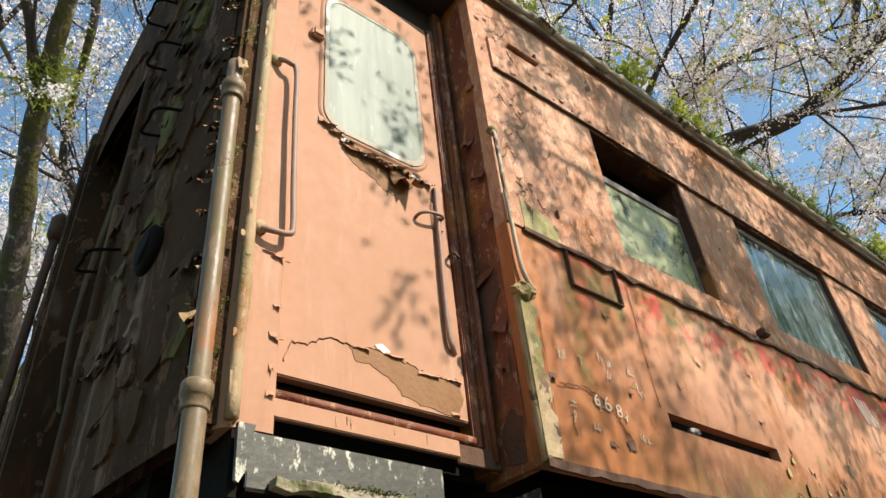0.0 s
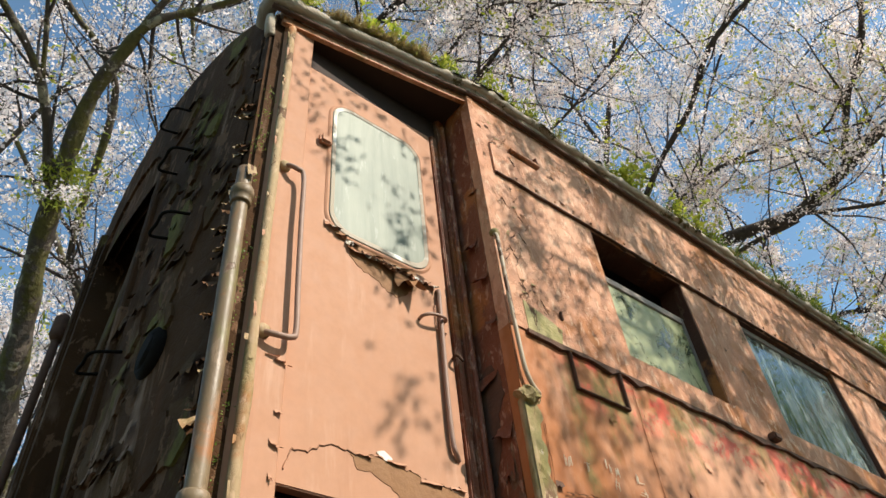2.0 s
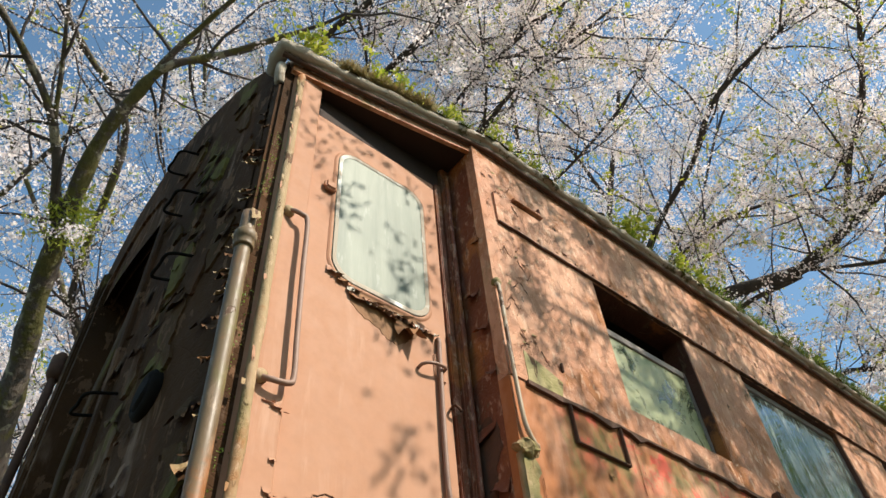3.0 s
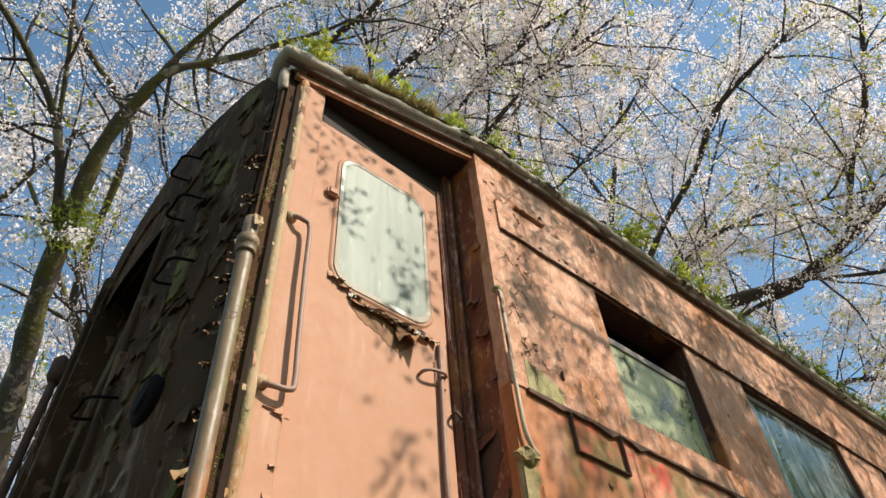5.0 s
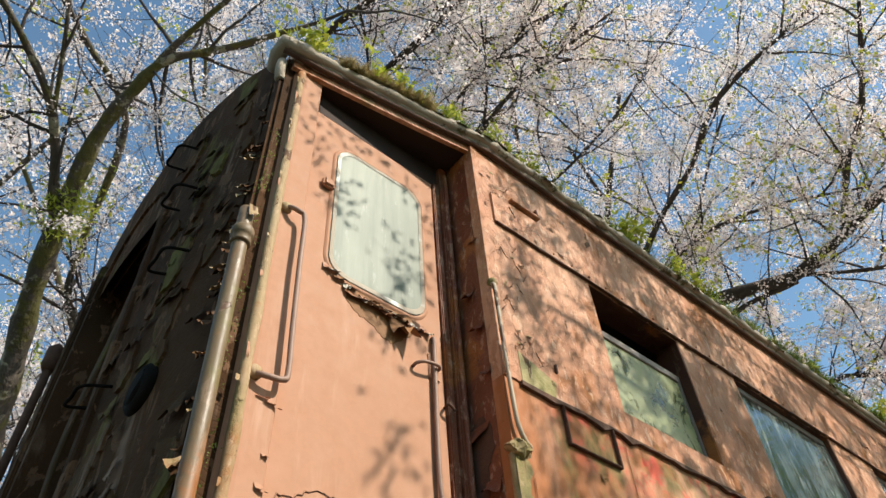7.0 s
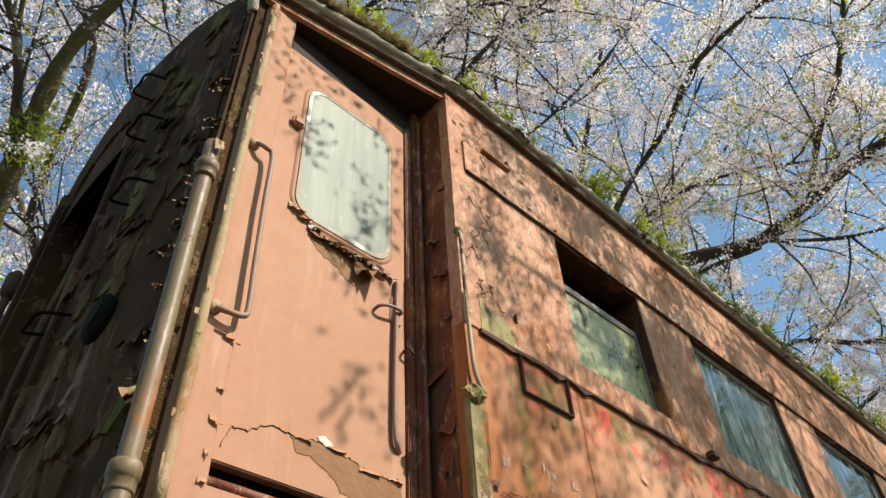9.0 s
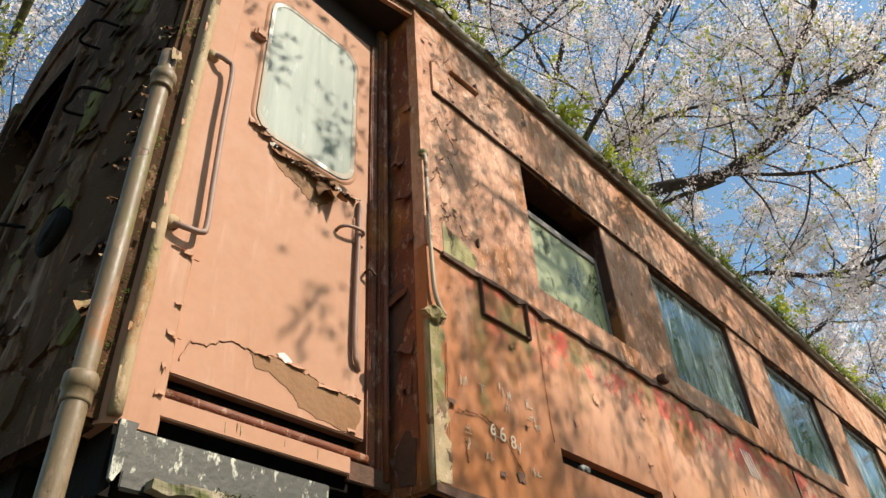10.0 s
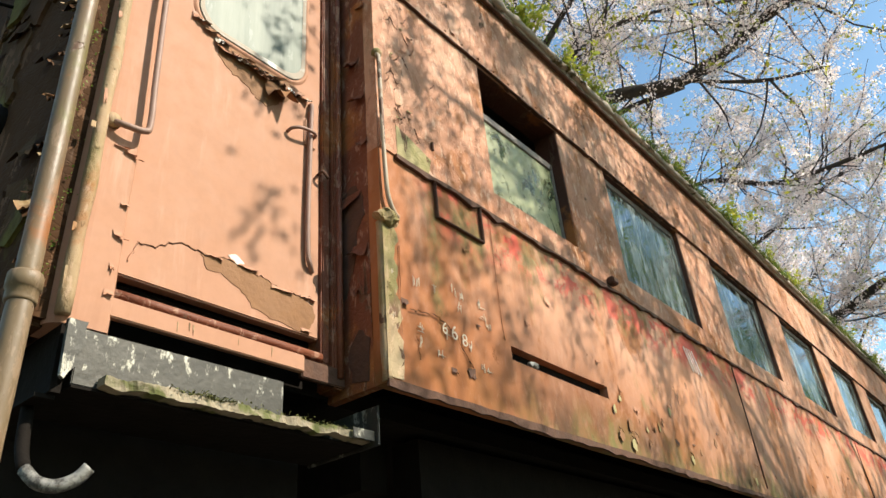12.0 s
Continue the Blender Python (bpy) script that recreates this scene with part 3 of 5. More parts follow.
for x in (-0.84, -0.7, -0.5, -0.3, -0.12, 0.0):
    y = edge_y(x)
    rows.append([bm.verts.new(q) for q in ((x, y, HEAD - 0.01), (x, y, EAVE - 0.03), (x, y + 0.02, EAVE - 0.03), (x, y + 0.02, HEAD - 0.01))])
for a, b in zip(rows, rows[1:]):
    for k in range(4):
        bm.faces.new((a[k], b[k], b[(k + 1) % 4], a[(k + 1) % 4]))
bm.faces.new(rows[0]), bm.faces.new(rows[-1])
part("lintel", bm, SIDE, coach, "salmon fascia over the door, bending in towards the end")
bm = bmesh.new()
rows = []
for x in (-0.70, -0.5, -0.3, -0.12, 0.0):
    y = edge_y(x) + 0.0215
    rows.append([bm.verts.new(q) for q in ((x, y, HEAD), (x, 0.30, HEAD), (x, 0.30, HEAD + 0.03), (x, y, HEAD + 0.03))])
for a, b in zip(rows, rows[1:]):
    for k in range(4):
        bm.faces.new((a[k], b[k], b[(k + 1) % 4], a[(k + 1) % 4]))
bm.faces.new(rows[0]), bm.faces.new(rows[-1])
part("soffit", bm, SOFFIT_SHADE, coach, "soffit over the recessed door, shade put into its dark colour")
# the header takes the same shade colour as the soffit
part("door_header", box(-0.70, -0.002, DOOR_Y + 0.002, 0.24, 3.30, HEAD - 0.001), SOFFIT_SHADE, coach)

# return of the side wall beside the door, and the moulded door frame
part("door_return", box(0.0, 0.03, 0.0505, 0.24, BOT, HEAD - 0.002), JAMB, coach, "red-brown return with flaking paint, shade put into its colour")
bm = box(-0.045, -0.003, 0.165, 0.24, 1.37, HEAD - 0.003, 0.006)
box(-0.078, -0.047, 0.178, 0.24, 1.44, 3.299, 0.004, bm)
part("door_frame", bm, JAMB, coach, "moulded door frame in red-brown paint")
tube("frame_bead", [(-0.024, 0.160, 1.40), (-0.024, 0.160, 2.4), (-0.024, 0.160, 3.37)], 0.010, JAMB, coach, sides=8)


def corner_post():
    """The end post: flat front, rounded corner to the end wall."""
    prof = [(-0.695, 0.21), (-0.695, POST_Y + 0.006), (-0.70, POST_Y), (-0.770, POST_Y)]
    for k in range(7):
        a = radians(90 * k / 6)
        prof.append((-0.770 - 0.05 * math.sin(a), POST_Y + 0.05 - 0.05 * math.cos(a)))
    prof += [(-0.82, 0.26), (-0.72, 0.26)]
    bm = bmesh.new()
    rings = []
    n = 26
    for i in range(n + 1):
        z = 1.345 + (EAVE - 0.03 - 1.345) * i / n
        rings.append([bm.verts.new((px + 0.002 * noise.noise((px * 9, 2, z * 4)), py + 0.004 * noise.noise((px * 9, 5, z * 3)), z)) for px, py in prof])
    for a, b in zip(rings, rings[1:]):
        for k in range(len(prof)):
            bm.faces.new((a[k], a[(k + 1) % len(prof)], b[(k + 1) % len(prof)], b[k]))
    bm.faces.new(rings[0]), bm.faces.new(rings[-1])
    return part("corner_post", bm, DOOR, coach, "sunlit salmon corner post with cracked paint")


corner_post()
v, f = [], []
path = [(-0.797 + 0.003 * noise.noise((0, 1, z * 5)), 0.148, z) for z in np.arange(1.36, 3.46, 0.05)]
tube_data(path, [0.016 + 0.003 * noise.noise((3, 1, p[2] * 8)) for p in path], 10, v, f)
mesh_part("corner_bead", v, f, EDGE, coach, "pale mossy bead down the corner")
v, f = [], []
path = [(0.010 + 0.003 * noise.noise((0, 4, z * 5)), 0.010, z) for z in np.arange(1.355, 1.88, 0.03)]
tube_data(path, [0.016 + 0.004 * noise.noise((3, 6, p[2] * 14)) for p in path], 10, v, f)
mesh_part("lower_corner_bead", v, f, EDGE, coach, "greenish mossy corner edge")

# door leaf with a round-cornered window
DX0, DX1, DZ0, DZ1 = -0.692, -0.080, 1.512, 3.298
door = part("door", box(DX0, DX1, DOOR_Y, DOOR_Y + 0.035, DZ0, DZ1, 0.004), DOOR, coach, "closed salmon door, paint peeling below its window")
WX0, WX1, WZ0, WZ1 = -0.572, -0.155, 2.418, 3.140
bm = bmesh.new()
ring = [rounded(WX0 - d, WX1 + d, WZ0 - d, WZ1 + d, 0.085 + d, 8) for d in (0.017, 0.011, 0.004, 0.0)]
ys = [DOOR_Y - 0.0005, DOOR_Y - 0.007, DOOR_Y - 0.008, DOOR_Y - 0.004]
rv = [[bm.verts.new((px, y, pz)) for px, pz in r] for r, y in zip(ring, ys)]
for a, b in zip(rv, rv[1:]):
    for k in range(len(a)):
        bm.faces.new((a[k], a[(k + 1) % len(a)], b[(k + 1) % len(a)], b[k]))
part("window_gasket", bm, DOOR, door, "raised rubber surround painted over", True)
outline_plate("door_pane", rounded(WX0, WX1, WZ0, WZ1, 0.085, 8), DOOR_Y - 0.005, DOOR_Y - 0.001, WHITE_PANE, door, "whitewashed pale green glass")
bm = bmesh.new()
r1, r0 = rounded(WX0 + 0.002, WX1 - 0.002, WZ0 + 0.002, WZ1 - 0.002, 0.083, 8), rounded(WX0 + 0.018, WX1 - 0.016, WZ0 + 0.024, WZ1 - 0.014, 0.076, 8)
a = [bm.verts.new((px, DOOR_Y - 0.009, pz)) for px, pz in r1]
b = [bm.verts.new((px, DOOR_Y - 0.0065 + 0.0015 * noise.noise((px * 30, 0, pz * 30)), pz)) for px, pz in r0]
for k in range(len(a)):
    bm.faces.new((a[k], a[(k + 1) % len(a)], b[(k + 1) % len(a)], b[k]))
part("putty_line", bm, PUTTY, door, "whitish dried putty round the glass")

# door pull: a ring-shaped catch and the long vertical bar
HX = -0.138
tube("door_bar", [(HX + 0.012, DOOR_Y, 2.36), (HX + 0.010, DOOR_Y - 0.012, 2.35), (HX + 0.006, DOOR_Y - 0.015, 2.28), (HX + 0.002, DOOR_Y - 0.015, 2.05), (HX, DOOR_Y - 0.015, 1.85), (HX + 0.004, DOOR_Y - 0.015, 1.76), (HX + 0.014, DOOR_Y - 0.012, 1.735), (HX + 0.03, DOOR_Y, 1.722)], 0.0085, RUBBER, door, "long vertical bar, brown paint worn", 10, 5)
tube("door_ring", [(HX + 0.022, DOOR_Y, 2.225), (HX + 0.020, DOOR_Y - 0.022, 2.222), (HX - 0.002, DOOR_Y - 0.036, 2.218), (HX - 0.052, DOOR_Y - 0.037, 2.208), (HX - 0.076, DOOR_Y - 0.022, 2.202), (HX - 0.078, DOOR_Y, 2.200)], 0.006, RUBBER, door, "rusty half-ring pull", 10, 5)
part("ring_plate", box(HX - 0.012, HX + 0.036, DOOR_Y - 0.007, DOOR_Y - 0.0005, 2.18, 2.29, 0.003), DOOR, door)
tube("keeper_hook", [(HX + 0.05, DOOR_Y, 2.09), (HX + 0.045, DOOR_Y - 0.03, 2.085), (HX + 0.07, DOOR_Y - 0.03, 2.07)], 0.005, DARK_RUST_SHADE, door, sides=8)
part("hinge_lug", box(-0.628, -0.578, DOOR_Y - 0.026, DOOR_Y - 0.0005, 2.832, 2.876, 0.008), DOOR, door)

# grab handle on the post
GY = POST_Y - 0.034
tube("grab_handle", [(-0.762, POST_Y, 2.555), (-0.757, POST_Y - 0.02, 2.55), (-0.732, GY, 2.535), (-0.709, GY, 2.51), (-0.705, GY, 2.3), (-0.699, GY, 2.05), (-0.694, GY, 1.90), (-0.706, GY, 1.872), (-0.745, GY + 0.005, 1.868), (-0.765, POST_Y - 0.02, 1.872), (-0.772, POST_Y, 1.885)], 0.0085, RUBBER, coach, "bent steel grab handle, pinkish-brown paint worn", 10, 5)
turned("handle_boss", (-0.765, POST_Y, 2.557), (-0.762, POST_Y - 0.018, 2.557), ((0, 0.022), (0.6, 0.020), (1, 0.012)), EDGE, coach)
turned("handle_boss", (-0.772, POST_Y, 1.885), (-0.772, POST_Y - 0.018, 1.885), ((0, 0.022), (0.6, 0.020), (1, 0.012)), EDGE, coach)

# threshold: gap with its shade as black parts, rod, lit sill strip
part("threshold_back", box(-0.70, -0.003, 0.235, 0.26, 1.36, 1.511), SOOT_SHADE, coach)
part("threshold_shelf", box(-0.694, -0.08, 0.200, 0.234, 1.43, 1.442), SOOT_SHADE, coach)
tube("threshold_rod", [(-0.70, 0.176, 1.452), (-0.4, 0.176, 1.452), (-0.085, 0.176, 1.452)], 0.013, JAMB, coach, "brown round rod under the door", 12, 2)
part("sill_plate", box(-0.7165, -0.16, 0.150, 0.17, 1.385, 1.432, 0.003), DOOR, coach, "lit salmon sill strip")
# the jamb's shadow on the sill, made as a separate dark end
part("sill_shadow_end", box(-0.159, -0.003, 0.162, 0.18, 1.375, 1.43, 0.003), DARK_RUST_SHADE, coach)

# whitewash drips on the sill strip
q = random.Random(77)
for k in range(5):
    x0, z0, w, h = q.uniform(-0.55, -0.2), 1.430 - q.uniform(0, 0.012), q.uniform(0.001, 0.003), q.uniform(0.008, 0.03)
    outline_plate("whitewash_drip", [(x0 - w, z0), (x0 + w, z0 - 0.001), (x0 + 0.6 * w, z0 - h * 0.6), (x0 + 0.2 * w, z0 - h), (x0 - 0.5 * w, z0 - h * 0.7)], 0.1488, 0.1502, EDGE, coach)
# footstep below the door
# the riser stops where a shadow falls: that edge is in its shape
step = part("step_riser", box(-0.76, -0.24, 0.135, 0.145, 1.215, 1.335, 0.002), STEEL, coach, "grey steel step back with flaking whitewash")
# board behind the tread, its underside's shade put into the black
part("step_board", box(-0.76, 0.028, 0.1325, 0.36, 1.208, 1.2135), SOOT_SHADE, coach)
bm = box(-0.71, 0.028, 0.10, 0.132, 1.2145, 1.236)
bmesh.ops.subdivide_edges(bm, edges=[e for e in bm.edges if abs(e.verts[0].co.x - e.verts[1].co.x) > 0.3], cuts=90)
for v_ in bm.verts:
    if v_.co.y < 0.2:
        v_.co.y += 0.012 * noise.noise((v_.co.x * 14, 0, v_.co.z * 30)) + 0.006 * noise.noise((v_.co.x * 60, 2, v_.co.z * 90))
        v_.co.z += 0.006 * noise.noise((v_.co.x * 17, 3, 0)) + 0.004 * noise.noise((v_.co.x * 70, 5, v_.co.z * 40))
part("step_tread", bm, STEP_WOOD, coach, "splintered mossy wooden step")
bm = box(0.029, 0.036, 0.07, 0.36, 1.20, 1.31, 0.002)
box(-0.05, 0.0285, 0.083, 0.0875, 1.213, 1.240, 0.001, bm)
part("step_bracket", bm, STEEL, coach)
outline_plate("step_bracket", [(-0.792, 1.3445), (-0.752, 1.3445), (-0.757, 1.318), (-0.748, 1.296), (-0.764, 1.272), (-0.758, 1.25), (-0.772, 1.236), (-0.781, 1.218), (-0.789, 1.224)], 0.122, 0.1335, STEEL, coach, "grey bracket with flaking paint")
# black backings added where only shade lies behind the step
part("bracket_back", box(-0.79, -0.768, 0.156, 0.36, 1.20, 1.3445), SOOT_SHADE, coach)
part("step_shade_back", box(-0.767, 0.028, 0.40, 0.45, 0.95, 1.34), SOOT_SHADE, coach)

# handrail on the corner of the side wall
tube("handrail", [(0.004, 0.0, 2.555), (0.003, -0.014, 2.55), (0.003, -0.019, 2.50), (0.006, -0.019, 2.2), (0.011, -0.019, 2.02), (0.018, -0.019, 1.95), (0.040, -0.018, 1.905), (0.060, -0.014, 1.895), (0.066, 0.0, 1.895)], 0.0078, RAIL, coach, "slim vertical handrail with pale worn paint", 10, 5)
turned("rail_boss", (0.010, 0.0, 2.57), (0.006, -0.020, 2.56), ((0, 0.020), (0.5, 0.019), (1, 0.010)), EDGE, coach, "mossy upper foot of the handrail", 12)
bm = bmesh.new()
bmesh.ops.create_icosphere(bm, subdivisions=3, radius=0.031, matrix=Matrix.LocRotScale((0.028, -0.004, 1.880), None, (1.5, 0.8, 0.9)))
for v_ in bm.verts:
    v_.co += 0.016 * noise.noise_vector(v_.co * 38) + 0.005 * noise.noise_vector(v_.co * 110)
part("handrail_foot", bm, EDGE, coach, "ragged mossy lump at the handrail foot")

# destination-board holder and plate under the belt
bm = box(0.264, 0.272, -0.016, -0.001, 1.985, 2.138, 0.002)
box(0.2725, 0.519, -0.016, -0.001, 1.986, 1.993, 0.002, bm)
box(0.5195, 0.527, -0.016, -0.001, 1.985, 2.138, 0.002, bm)
part("board_holder", bm, DARK_RUST_SHADE, coach, "dark rusty U-shaped board holder")
outline_plate("corner_plate", [(0.085, 2.158), (0.085, 2.285), (0.13, 2.27), (0.262, 2.225), (0.245, 2.158)], -0.0078, -0.0055, ALGAE, coach, "greenish mossy plate corner")
part("lamp_bracket", box(0.19, 0.37, -0.030, -0.001, 3.175, 3.192, 0.003), SIDE, coach)
part("bracket_peg", box(0.35, 0.362, -0.028, -0.001, 3.193, 3.235, 0.003), JAMB, coach)
part("stud", box(0.272, 0.280, -0.014, -0.0015, 2.275, 2.315, 0.002), DARK_RUST_SHADE, coach)
part("bracket_stub", box(1.505, 1.56, -0.045, -0.0055, 2.16, 2.195, 0.006), DARK_RUST_SHADE, coach)


# ---- end wall ----
def end_wall():
    ys = sorted(set(np.round(np.linspace(0.245, FAR - 0.245, 24), 3).tolist() + [0.98, 1.74]))
    bm = bmesh.new()
    a0, b0 = edge_y(-0.9), FAR - edge_y(-0.9)
    zs = [0, 0.12, 0.25, 0.4, 0.55, 0.7, 0.85, 1.0]

    def column(y0, y1):
        for low_open in ((0.98 <= y0 and y1 <= 1.74),):
            q = []
            for y in (y0, y1):
                top = roof_z((y - a0) / (b0 - a0)) + 0.016
                base = 3.28 if low_open else BOT - 0.02
                q.append([(end_x(y) + 0.007 * noise.noise((0, y * 3, (base + (top - base) * s) * 3)), y, base + (top - base) * s) for s in zs])
            for k in range(len(zs) - 1):
                for dx in (0, 0.04):
                    vs = [bm.verts.new((p[0] + dx, p[1], p[2])) for p in (q[0][k], q[1][k], q[1][k + 1], q[0][k + 1])]
                    bm.faces.new(vs)

    for y0, y1 in zip(ys, ys[1:]):
        column(y0, y1)
    bmesh.ops.remove_doubles(bm, verts=bm.verts, dist=1e-4)
    return part("end_wall", bm, END, coach, "end wall, dark brown paint flaking, deepened for the shade, moss in the cracks")


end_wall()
# strip in the dark end paint, holding the shadow beside the bead
part("corner_cover", box(-0.868, -0.80, 0.178, 0.262, 1.34, EAVE + 0.04, 0.014), END, coach, "olive-brown rounded corner strip, shadow put into its colour, paint peeling")


def gangway():
    """The walk-through to the next coach: two jambs and an arched hood standing out from the end wall, a door set back in it."""
    bm = bmesh.new()
    outer, inner = [], []
    line = [(0.93, 1.36)] + [(0.93, 2.0), (0.93, 2.7), (0.93, 3.22)]
    line += [(1.36 - 0.43 * math.cos(radians(a)), 3.22 + 0.40 * math.sin(radians(a))) for a in range(15, 180, 15)]
    line += [(1.79, 3.22), (1.79, 2.7), (1.79, 2.0), (1.79, 1.36)]
    for k, (y, z) in enumerate(line):
        dy, dz = (1.36 - y), (3.22 - z) if z > 3.22 else 0.0
        ln = math.hypot(dy, dz) + 1e-6
        iy, iz = y + 0.05 * dy / ln, z + 0.05 * dz / ln
        tip = -0.955 + 0.006 * noise.noise((k * 0.7, 3, 1))
        ring = [bm.verts.new(q) for q in ((-0.87, y, z), (tip + 0.006, y, z), (tip, y + 0.2 * (iy - y), z + 0.2 * (iz - z)), (tip, iy, iz), (-0.80, iy, iz))]
        outer.append(ring)
    for p, q in zip(outer, outer[1:]):
        for k in range(4):
            bm.faces.new((p[k], q[k], q[k + 1], p[k + 1]))
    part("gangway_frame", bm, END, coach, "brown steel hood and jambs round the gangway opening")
    part("gangway_door", box(-0.80, -0.76, 0.98, 1.74, BOT, 3.58, 0.004), END, coach, "closed gangway door, shade put into its brown")
    # torn strip of the old bellows hanging inside the jamb
    v, f = [], []
    for k in range(9):
        t = k / 8
        z = 3.12 - 1.35 * t
        w = 0.05 + 0.05 * math.sin(3.1 * t)
        y = 1.02 + 0.18 * math.sin(1.8 * t) + 0.02 * math.sin(9 * t)
        for dx in (-0.930, -0.922):
            v += [(dx + 0.012 * math.sin(7 * t), y, z), (dx + 0.012 * math.sin(7 * t), y + w, z + 0.03)]
    for k in range(8):
        b = 4 * k
        f += [(b, b + 1, b + 5, b + 4), (b + 2, b + 6, b + 7, b + 3), (b, b + 4, b + 6, b + 2), (b + 1, b + 3, b + 7, b + 5)]
    mesh_part("bellows_strip", v, f, END_OLD, coach, "torn brown strip of gangway bellows")


gangway()
bm = box(end_x(1.87) - 0.035, end_x(1.87) + 0.02, 1.84, 1.90, 1.38, 3.60, 0.01)
box(end_x(2.13) - 0.025, end_x(2.13) + 0.02, 2.12, 2.15, 1.38, 3.70, 0.006, bm)
part("end_rib", bm, END, coach)

rng = random.Random(20)
PX, PY = -0.896, 0.105
v, f = [], []
path = [(PX + 0.006 * math.sin(z * 2), PY + 0.004 * math.sin(z * 3), z) for z in np.arange(1.0, 2.405, 0.04)]
tube_data(path, [(0.0225 if p[2] > 1.36 else 0.0245) + 0.0012 * noise.noise((0, 9, p[2] * 20)) for p in path], 16, v, f)
pipe = mesh_part("drain_pipe", v, f, PIPE, coach, "vertical pipe, worn shiny, brown paint peeling off")
for z in (1.335, 2.245):
    turned("pipe_coupling", (PX + 0.006 * math.sin(z * 2), PY, z), (PX + 0.006 * math.sin(z * 2), PY, z + 0.065), ((0, 0.0235), (0.02, 0.0285), (0.10, 0.0295), (0.45, 0.0295), (0.48, 0.033), (0.90, 0.033), (0.98, 0.0305), (1, 0.0235)), PIPE, pipe)
flake("paint_flake", PX, 2.40, PY - 0.024, 0.03, 0.05, rng, EDGE, pipe, 0.01)
tube("roof_spout", [(-0.865, 0.20, 3.36), (-0.88, 0.18, 3.40), (-0.88, 0.175, 3.45), (-0.865, 0.20, 3.48)], 0.021, ROOF, coach, "short bent pipe under the roof corner", 12)
tube("far_pole", [(-0.95, 2.42, 1.6), (-0.94, 2.40, 2.3), (-0.93, 2.38, 3.30)], 0.022, DARK_RUST_SHADE, coach, "dark pole at the far corner", 10, 3)
turned("pole_clamp", (-0.93, 2.38, 3.24), (-0.93, 2.38, 3.42), ((0, 0.03), (0.2, 0.045), (0.8, 0.045), (1, 0.02)), DARK_RUST_SHADE, coach)


def rung(y, z, w=0.15):
    """A foot rung: a bar bent out from the end wall in a triangle."""
    at = end_x(y)
    return tube("foot_rung", [(at, y, z), (at - 0.085, y + 0.01, z - 0.03), (at - 0.09, y + w * 0.5, z - 0.035), (at - 0.085, y + w - 0.01, z - 0.03), (end_x(y + w), y + w, z)], 0.0058, SOOT_SHADE, coach, sides=8, n=5)


for y, z in ((0.64, 3.05), (0.52, 2.58), (0.85, 2.20), (0.80, 3.50)):
    rung(y, z)
turned("tail_lamp", (end_x(0.58) + 0.015, 0.58, 2.03), (end_x(0.58) - 0.028, 0.58, 2.03), ((0, 0.082), (0.6, 0.080), (0.85, 0.068), (0.86, 0.055), (0.70, 0.050), (0.68, 0.01)), SOOT_SHADE, coach, "round dark tail lamp housing", 24)
tube("lamp_hook", [(end_x(2.0), 2.0, 3.42), (end_x(2.0) - 0.06, 2.0, 3.45), (end_x(2.0) - 0.09, 2.0, 3.41), (end_x(2.0) - 0.06, 2.0, 3.38)], 0.008, DARK_RUST_SHADE, coach, sides=8)

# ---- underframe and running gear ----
part("side_sill", box(0.45, LONG - 0.3, 0.30, 0.42, 1.12, 1.34), SOOT_SHADE, coach, "sooty underframe beam, deep shade put into its black")
part("side_sill", box(0.45, LONG - 0.3, FAR - 0.42, FAR - 0.30, 1.12, 1.34), SOOT_SHADE, coach)
part("centre_sill", box(-0.6, LONG - 0.1, 1.16, 1.56, 1.02, 1.34), SOOT_SHADE, coach)
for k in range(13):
    part("cross_beam", box(0.3 + 1.5 * k, 0.42 + 1.5 * k, 0.421, FAR - 0.201, 1.18, 1.34), SOOT_SHADE, coach)
part("buffer_beam", box(-0.84, -0.765, 0.46, FAR - 0.46, 1.0, 1.34, 0.01), SOOT_SHADE, coach)
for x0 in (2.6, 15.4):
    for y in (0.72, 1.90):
        part("bogie_frame", box(x0 - 1.5, x0 + 1.5, y, y + 0.10, 0.62, 0.86, 0.02), SOOT_SHADE, coach)
    part("bolster", box(x0 - 0.25, x0 + 0.25, 0.6, FAR - 0.6, 0.80, 1.02, 0.02), SOOT_SHADE, coach)
    for dx in (-1.05, 1.05):
        for y in (0.79, 1.83):
            turned("wheel", (x0 + dx, y - 0.03, 0.68), (x0 + dx, y + 0.10, 0.68), ((0, 0.38), (0.05, 0.43), (0.75, 0.43), (0.78, 0.455), (1, 0.455)) if y > 1 else ((0, 0.455), (0.22, 0.455), (0.25, 0.43), (0.95, 0.43), (1, 0.38)), DARK_RUST_SHADE, coach, sides=32)
        turned("axle", (x0 + dx, 0.70, 0.68), (x0 + dx, 2.02, 0.68), ((0, 0.07), (1, 0.07)), SOOT_SHADE, coach)
# upper part of the hook's rod, blackened in place of the shade round it
tube("hook_stem", [(-0.79, 0.24, 1.19), (-0.80, 0.20, 1.10), (-0.805, 0.155, 1.045)], 0.013, SOOT_SHADE, coach, sides=10)
tube("hose_hook", [(-0.805, 0.153, 1.047), (-0.79, 0.125, 1.020), (-0.765, 0.105, 1.013), (-0.738, 0.09, 1.025), (-0.722, 0.08, 1.046)], 0.0125, ZINC, coach, "pale J-shaped hook below the step", 10, 5)
part("hook_mount", box(-0.81, -0.77, 0.17, 0.40, 1.19, 1.199), SOOT_SHADE, coach)

# ---- peeling paint, bare patches and marks ----
rng = random.Random(21)


